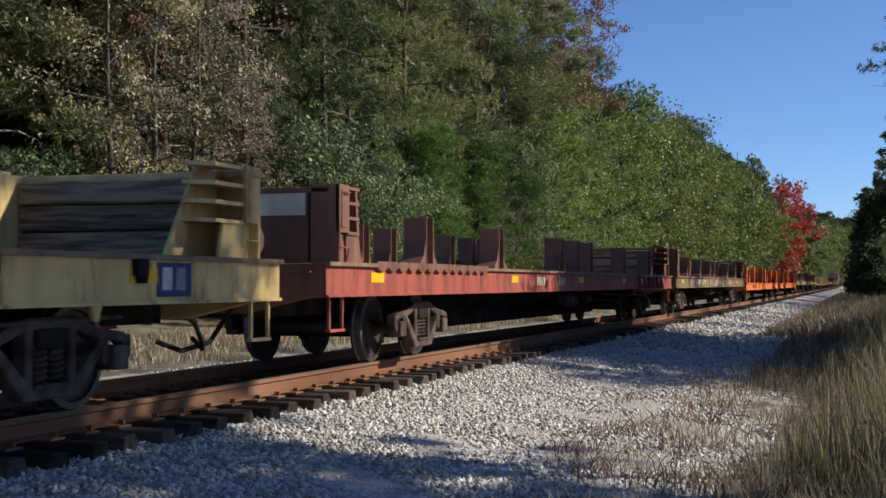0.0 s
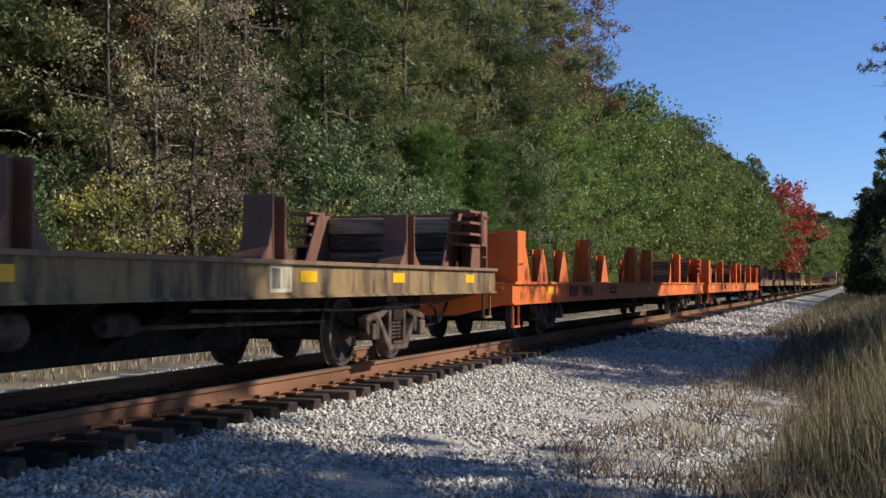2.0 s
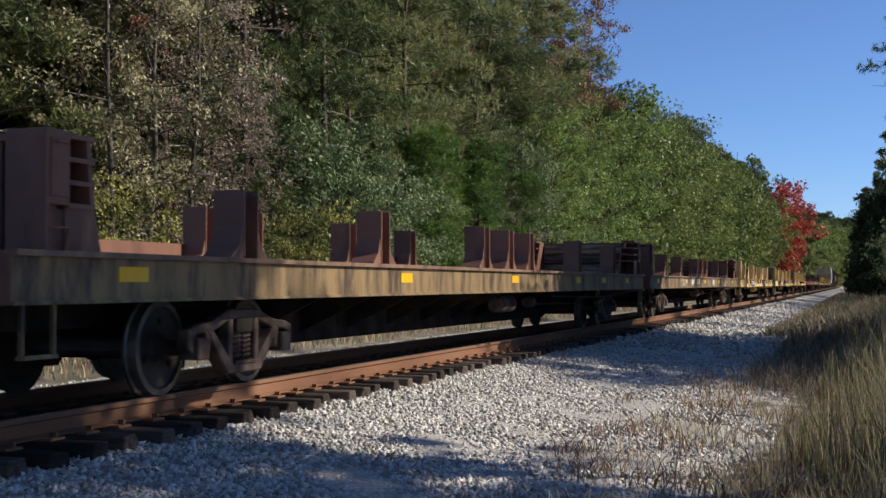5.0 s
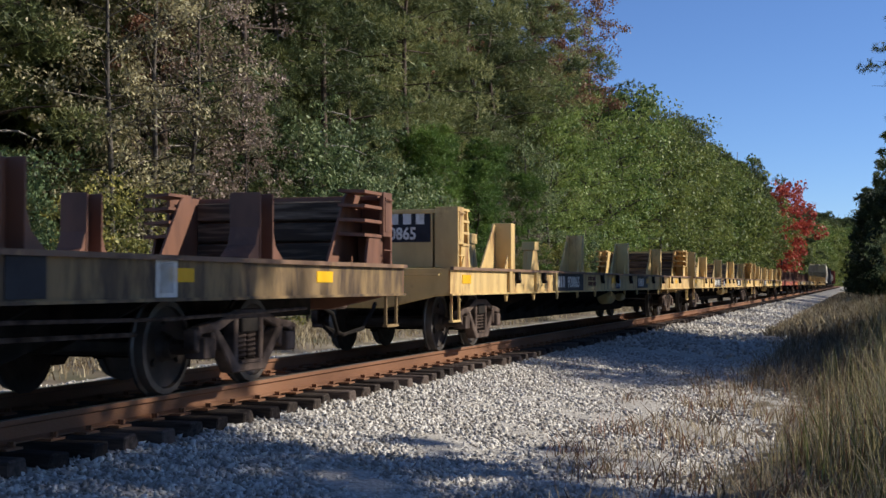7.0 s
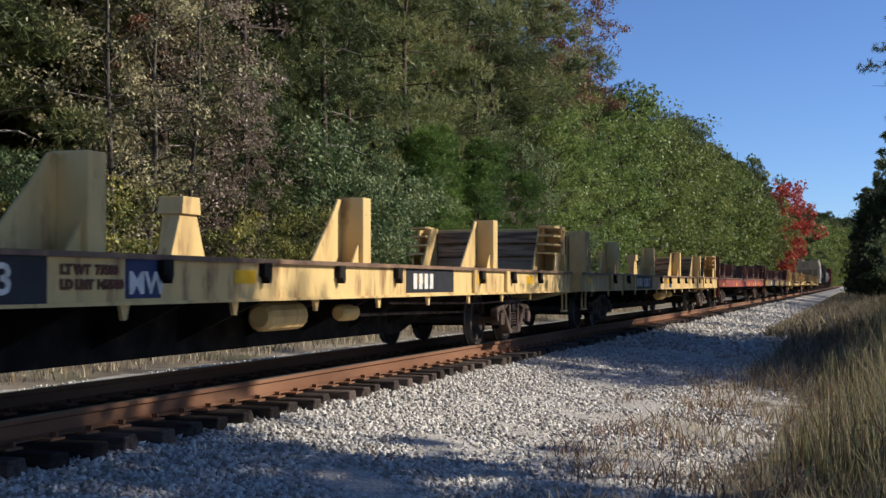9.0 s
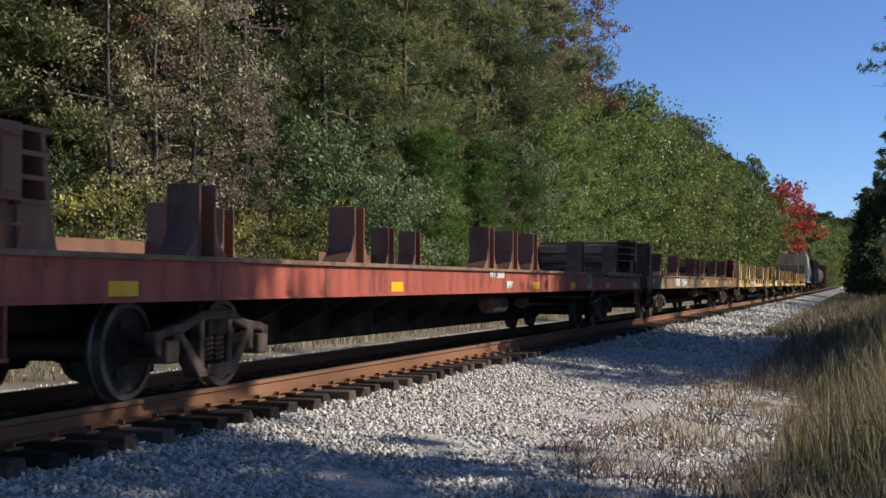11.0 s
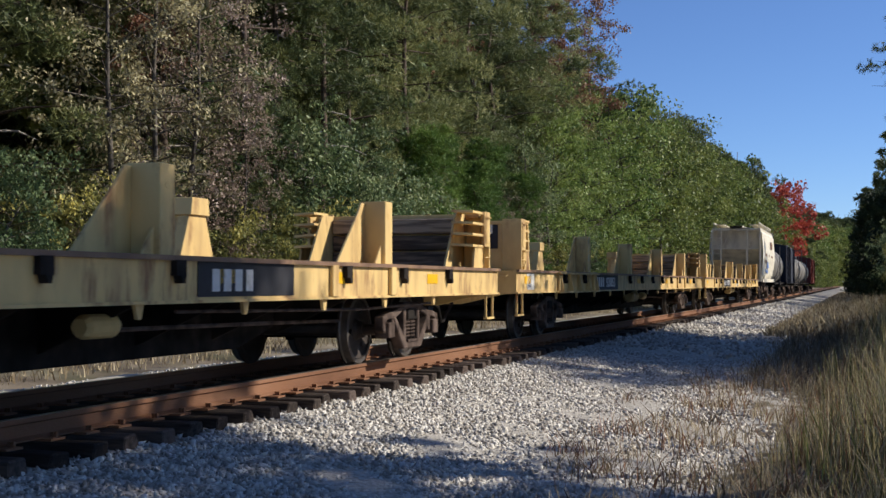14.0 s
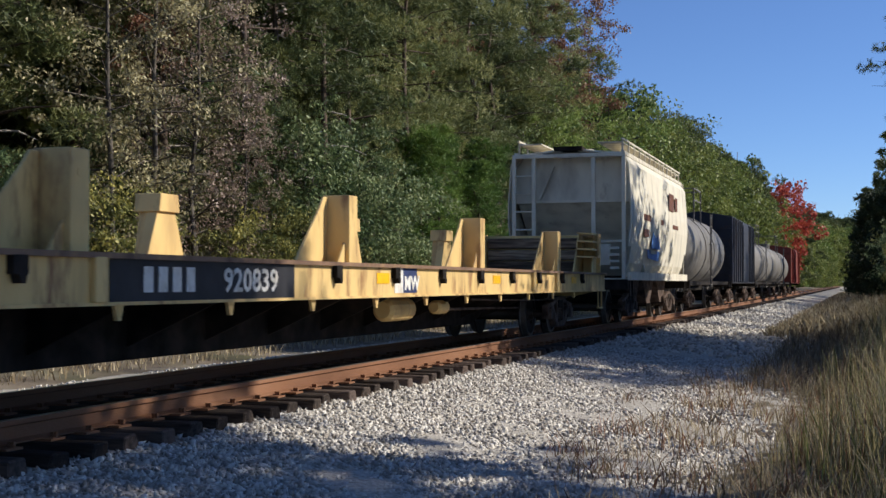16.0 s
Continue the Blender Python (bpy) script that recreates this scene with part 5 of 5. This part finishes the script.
def wood():
    rng = random.Random(21)
    # the near edge of the wood, tree by tree: kind, x, y, size
    near = [
        ("pine", -13.0, 21.0, 0.95), ("pine", -15.0, 25.0, 1.0), ("shrub", -11.0, 24.2, 0.8), ("pine", -14.8, 28.4, 0.95), ("bare_pine", -16.0, 30.0, 1.0), ("bare_pine", -14.2, 36.5, 1.0),
        ("olive", -12.2, 30.2, 0.95), ("olive", -12.2, 32.2, 1.0), ("pinkish", -12.0, 34.4, 0.9), ("olive", -12.8, 36.0, 0.8), ("pinkish", -11.6, 36.8, 0.55), ("russet", -13.4, 33.6, 0.72), ("bush", -10.4, 27.0, 0.9), ("bush", -10.3, 34.2, 0.8), ("bush", -10.2, 38.6, 0.95),
        ("pine", -15.8, 34.0, 1.0), ("pine", -13.0, 39.8, 0.98), ("bare_pine", -14.0, 44.2, 1.0), ("bare_pine", -13.2, 46.8, 0.98), ("oak", -16.5, 39.0, 1.1),
        ("shrub", -11.4, 41.5, 1.3), ("oak", -13.0, 44.8, 0.66), ("shrub", -10.7, 45.3, 1.15), ("oak", -12.6, 49.0, 0.66), ("shrub", -10.8, 49.2, 1.1),
        ("pine", -15.4, 47.5, 1.02), ("lit_pine", -14.2, 52.0, 1.05), ("lit_pine", -13.6, 58.0, 1.05), ("lit_pine", -14.6, 64.0, 1.08), ("pine", -13.8, 70.0, 1.1), ("lit_pine", -14.8, 77.0, 1.12), ("lit_pine", -13.9, 84.0, 1.12), ("lit_pine", -15.2, 91.0, 1.12),
        ("young", -11.0, 53.0, 0.9), ("young", -11.8, 57.0, 1.0), ("young", -10.9, 60.5, 0.85), ("young", -11.9, 64.5, 1.0), ("young", -11.0, 69.0, 0.85), ("bush", -10.0, 56.0, 0.6), ("bush", -10.1, 63.5, 0.7), ("pinkish", -11.3, 67.0, 0.42), ("pinkish", -11.2, 72.4, 0.45),
        ("oak", -11.8, 74.5, 0.85), ("bright", -11.6, 79.0, 0.95), ("bright", -12.0, 82.5, 1.12), ("bright", -11.4, 89.0, 1.05), ("bush", -9.9, 74.5, 0.9), ("shrub", -9.9, 80.5, 0.9), ("bright", -12.0, 96.0, 1.05),
        ("russet", -12.6, 99.0, 1.2), ("russet", -13.6, 94.0, 1.22), ("russet", -14.6, 86.0, 1.15), ("russet", -16.2, 66.0, 1.0), ("oak", -17.0, 52.0, 1.2), ("oak", -17.5, 60.0, 1.3), ("mid_pine", -17.5, 50.0, 1.08), ("mid_pine", -18.0, 57.0, 1.1), ("mid_pine", -17.6, 66.0, 1.12), ("mid_pine", -18.5, 73.0, 1.15), ("mid_pine", -17.6, 80.0, 1.15), ("mid_pine", -18.0, 41.0, 1.05), ("mid_pine", -18.6, 35.0, 1.05),
    ]
    # the depth of the wood behind its edge
    for x, y0, y1 in ((-20.5, 22, 110), (-25.0, 20, 112)):
        y = y0
        while y < y1:
            plant(rng.choice(["far_pine", "far_oak", "mid_pine"]), x + rng.uniform(-1.5, 1.5), y, rng.uniform(1.0, 1.15))
            y += 3.9 * rng.uniform(0.8, 1.2)
    for kind, x, y, s in near:
        plant(kind, x, y, s)
    y = 100.0
    while y < 470:
        grow = float(np.interp(y, [98, 130, 170, 220, 280, 430], [1.0, 1.03, 1.12, 1.17, 1.14, 1.24]))
        lod = "mid_" if y < 190 else "far_"
        plant(lod + rng.choice(["oak", "oak", "bright", "oak"] if y < 200 else ["oak", "pine", "oak"]), rng.uniform(-13.5, -11), y, rng.uniform(1.02, 1.18) * grow * (1.0 if y < 200 else 0.93))
        plant(lod + "pine", rng.uniform(-18.5, -15.5), y + rng.uniform(2, 4), rng.uniform(1.0, 1.1) * grow)
        if y < 260:
            plant("far_pine", rng.uniform(-24, -21), y + rng.uniform(0, 3), rng.uniform(0.98, 1.06) * grow)
        y += (5.2 if y < 170 else 7.6) * rng.uniform(0.85, 1.15)
    for x, y, s in ((-8.7, 290, 1.65), (-9.2, 306, 1.7)):
        plant("red", x, y, s)
    # the wood bends across the far end of the straight
    for k in range(26):
        y = 478 + 5.4 * k
        x = -13 + 42 * ((y - 470) / 130) ** 2
        # mostly the brighter leaf colour, in place of light on this shaded side
        plant(rng.choice(["far_bright", "far_oak", "far_bright"]), x + rng.uniform(-1, 1), y, rng.uniform(1.55, 1.8))
        plant("far_oak", x + 5, y - 6 if y > 545 else y + 6, rng.uniform(0.8, 1.0))
        plant("far_pine", x - 7, y + 8, rng.uniform(1.5, 1.7))
    # east side: far trees beside the line
    y = 160.0
    while y < 420:
        plant("far_pine", rng.uniform(11.5, 14.0), y, rng.uniform(0.9, 1.1))
        y += 13 * rng.uniform(0.8, 1.2)
    for x, y, s in ((9.6, 92, 0.85), (9.3, 106, 0.95), (8.9, 120, 1.0), (8.3, 134, 1.05), (7.8, 150, 1.0), (7.3, 172, 0.9), (7.2, 196, 0.8), (9.4, 160, 1.1)):
        plant("cedar", x, y, s)
    plant("tall_pine", 9.7, 62.0, 0.93, 40)
    y = 27.0
    while y < 150:
        plant(rng.choice(["shrub", "shrub", "bush"]), rng.uniform(8.8, 10.0) + 0.012 * (y - 27), y, rng.uniform(0.6, 0.85) + 0.003 * (y - 27))
        y += 3.4 * rng.uniform(0.8, 1.25)
    # east side, beside and behind the viewer: they shade parts of the line
    shade = [("mid_oak", 11.0, 25.6, 0.45), ("mid_oak", 10.3, 28.2, 0.42), ("mid_oak", 12.3, 25.0, 0.5), ("mid_oak", 13.5, 32.0, 0.85), ("mid_bright", 14.5, 36.5, 0.85), ("mid_oak", 13.0, 41.0, 0.8), ("mid_oak", 11.6, 30.0, 0.6), ("mid_oak", 11.4, 34.0, 0.6), ("mid_oak", 11.6, 38.5, 0.6), ("canopy", 19.5, 34.5, 0.78), ("canopy", 19.9, 38.5, 0.8), ("canopy", 20.0, 42.5, 0.75), ("far_oak", 15.5, 33.8, 0.8), ("mid_oak", 12.4, 28.0, 0.62), ("mid_oak", 13.8, 31.0, 0.7), ("far_oak", 15.2, 39.0, 0.75), ("mid_oak", 12.6, 36.5, 0.7), 
             ("canopy", 18.4, 17.0, 0.85), ("canopy", 18.2, 15.0, 0.95), ("canopy", 19.7, 12.4, 1.0), ("canopy", 18.1, 9.0, 0.95), ("canopy", 19.7, 5.4, 1.0), ("canopy", 18.3, 1.4, 1.0), ("canopy", 19.7, -3.0, 1.05), ("canopy", 18.7, -8.0, 1.0),
             ("canopy", 22.9, 6.0, 1.05), ("canopy", 22.7, 1.5, 1.0),
             ("tall_pine", 16.0, 52.0, 0.8), ("tall_pine", 16.6, 61.0, 0.85), ("tall_pine", 15.8, 72.0, 0.8), ("tall_pine", 17.0, 86.0, 0.85), ("far_pine", 16.0, 101.0, 0.6), ("far_pine", 17.0, 118.0, 0.6), ("canopy", 20.5, 16.8, 1.2)]
    for kind, x, y, s in shade:
        plant(kind, x, y, s)


wood()


# ---- lineside grass and weeds ----
def blades(seed, n, place, height, lean, width, mat, name, label):
    """Arched grass blades, three faces each, rooted in the ground."""
    g = np.random.default_rng(seed)
    x, y, hs = place(g, n)
    n = len(x)
    z = np.interp(x, [-14, -9, -5.4, -3.9, 0, 2.4, 4.2, 5.6, 7.5, 14], [-0.1, -0.35, -0.62, -0.56, -0.75, -0.72, -0.62, -0.62, -0.60, -0.45]) - 0.03
    h = g.uniform(*height, n) * hs
    a = g.uniform(0, math.tau, n)
    d = np.stack([np.cos(a), np.sin(a), np.zeros(n)], 1)
    s = np.stack([-np.sin(a + 0.6), np.cos(a + 0.6), np.zeros(n)], 1) * (width * g.uniform(0.6, 1.4, n))[:, None]
    ln = (h * g.uniform(*lean, n))[:, None]
    p0 = np.stack([x, y, z], 1)
    up = np.array([0, 0, 1.0])
    p1 = p0 + d * ln * 0.25 + up * (h * 0.55)[:, None]
    p2 = p0 + d * ln + up * h[:, None] * 0.98
    v = np.stack([p0 - s, p0 + s, p1 + s * 0.8, p1 - s * 0.8, p2 + s * 0.15, p2 - s * 0.15], 1).reshape(-1, 3)
    b = 6 * np.arange(n)[:, None]
    f = np.concatenate([b + np.array([0, 1, 2, 3]), b + np.array([3, 2, 4, 5])])
    ob = new(name, raw_mesh(name, v, f, mat))
    return tagged(ob, label, "grass", kind="stuff")


def tall_spot(g, n):
    y = 7.5 + 50 * g.random(n) ** 1.9
    edge = 5.95 + 0.2 * np.sin(y * 0.9) + 0.12 * np.sin(y * 2.7 + 1) + 0.014 * (y - 8)
    x = edge + 3.0 * g.random(n) ** 0.8
    clump = np.sin(x * 6.1 + 2 * np.sin(y * 1.7)) + np.sin(y * 3.3 + x) + g.normal(size=n) * 0.5
    k = clump > 0.15 - 0.8 * (x - edge)
    return x[k], y[k], np.clip(0.22 + 0.62 * (x[k] - edge[k]), 0.2, 1.0) * (0.8 + 0.2 * np.sin(y[k] * 1.3 + x[k] * 2))


def short_spot(g, n):
    y = 8 + 60 * g.random(n) ** 1.6
    x = 4.0 + 2.9 * g.random(n) ** 0.8
    clump = np.sin(x * 4.3 + 1.7 * np.sin(y * 1.3)) + np.sin(y * 2.1 + 2 * x) + g.normal(size=n) * 0.5
    k = clump > 0.95 - 1.5 * (x - 3.9) / 2.9
    return x[k], y[k], 0.5 + 0.5 * (x[k] - 3.9) / 2.9


def far_spot(g, n):
    y = 40 + 170 * g.random(n) ** 1.4
    x = 4.0 + 6.0 * g.random(n) ** 1.2
    return x, y, np.clip(0.4 + 0.2 * (x - 4), 0.4, 1.2)


def west_spot(g, n):
    y = 10 + 75 * g.random(n) ** 1.3
    return -5.8 - 3.9 * g.random(n) ** 0.8, y, np.ones(n)


blades(30, 17000, west_spot, (0.08, 0.34), (0.3, 1.0), 0.012, M["straw"], "dry_verge_grass", "short dry grass on the verge below the wood")
blades(31, 15000, tall_spot, (0.7, 1.6), (0.05, 0.32), 0.0055, M["grass"], "tall_grass", "tall yellow-green grass gone to seed beside the line")
blades(32, 9000, tall_spot, (0.6, 1.5), (0.08, 0.5), 0.0055, M["straw"], "dry_tall_grass", "tall dry straw-coloured grass beside the line")
blades(33, 17000, short_spot, (0.12, 0.42), (0.3, 1.0), 0.005, M["straw"], "short_dry_grass", "short dry grass and straw at the ballast edge")
blades(34, 1800, short_spot, (0.15, 0.4), (0.3, 0.9), 0.008, M["weed"], "brown_weeds", "withered rust-brown weeds at the ballast edge")
blades(35, 18000, far_spot, (0.3, 0.9), (0.2, 0.6), 0.028, M["straw"], "far_grass", "dry grass verge along the line")
blades(36, 1600, tall_spot, (0.9, 1.75), (0.05, 0.35), 0.004, M["weed"], "dead_stalks", "dead brown weed stalks among the grass")


def brush_spot(g, n):
    y = 20 + 42 * g.random(n) ** 1.3
    x = 4.9 + 1.9 * g.random(n)
    k = np.sin(x * 5 + 2 * np.sin(y * 1.1)) + np.sin(y * 1.7 + x) + g.normal(size=n) * 0.6 > -0.2
    return x[k], y[k], 0.6 + 0.4 * (x[k] - 4.6) / 2.2


blades(37, 9000, brush_spot, (0.2, 0.6), (0.2, 0.7), 0.008, M["brush"], "brown_brush", "low brown brush along the foot of the ballast")


def tufts(g, n):
    spots = [(4.2, 11.9, 0.16), (4.65, 10.8, 0.2), (3.8, 17.0, 0.13), (2.4, 18.7, 0.1), (4.7, 19.0, 0.35), (4.9, 15.0, 0.3), (4.4, 13.6, 0.22), (5.1, 12.4, 0.3), (5.0, 17.2, 0.35), (4.4, 21.5, 0.25), (5.3, 10.2, 0.25)]
    k = g.integers(0, len(spots), n)
    c = np.array(spots)[k]
    return c[:, 0] + g.normal(size=n) * c[:, 2], c[:, 1] + g.normal(size=n) * c[:, 2] * 1.6, np.ones(n)


blades(38, 600, tufts, (0.1, 0.36), (0.3, 1.0), 0.005, M["weed"], "ballast_weeds", "small rust-brown weeds growing through the ballast")
blades(39, 600, tufts, (0.08, 0.28), (0.3, 1.1), 0.006, M["brush"], "ballast_weeds", "small dull brown weeds growing through the ballast")
blades(41, 3200, tall_spot, (0.6, 1.35), (0.05, 0.35), 0.006, M["green_blade"], "green_grass", "green blades among the tall dry grass")
# darker stems added in the tall grass, in place of the shade between blades
blades(40, 2600, tall_spot, (0.5, 1.1), (0.2, 0.8), 0.009, M["brush"], "brush_stems", "brown stems added to put shade between the tall grass")


# ---- motion ----
def motions():
    for car, y0 in MOVING:
        walk(car, [(0.0, pose(0, y0, 0)), (END, pose(0, y0 - SPEED * END, 0))])
    turn = math.degrees(SPEED / 0.43)
    n = round(END * FPS)
    for w, dy in WHEELSETS:
        walk(w, [(k / FPS, pose(0, dy, 0.43, turn * k / FPS, 0, 0)) for k in range(n + 1)])


motions()
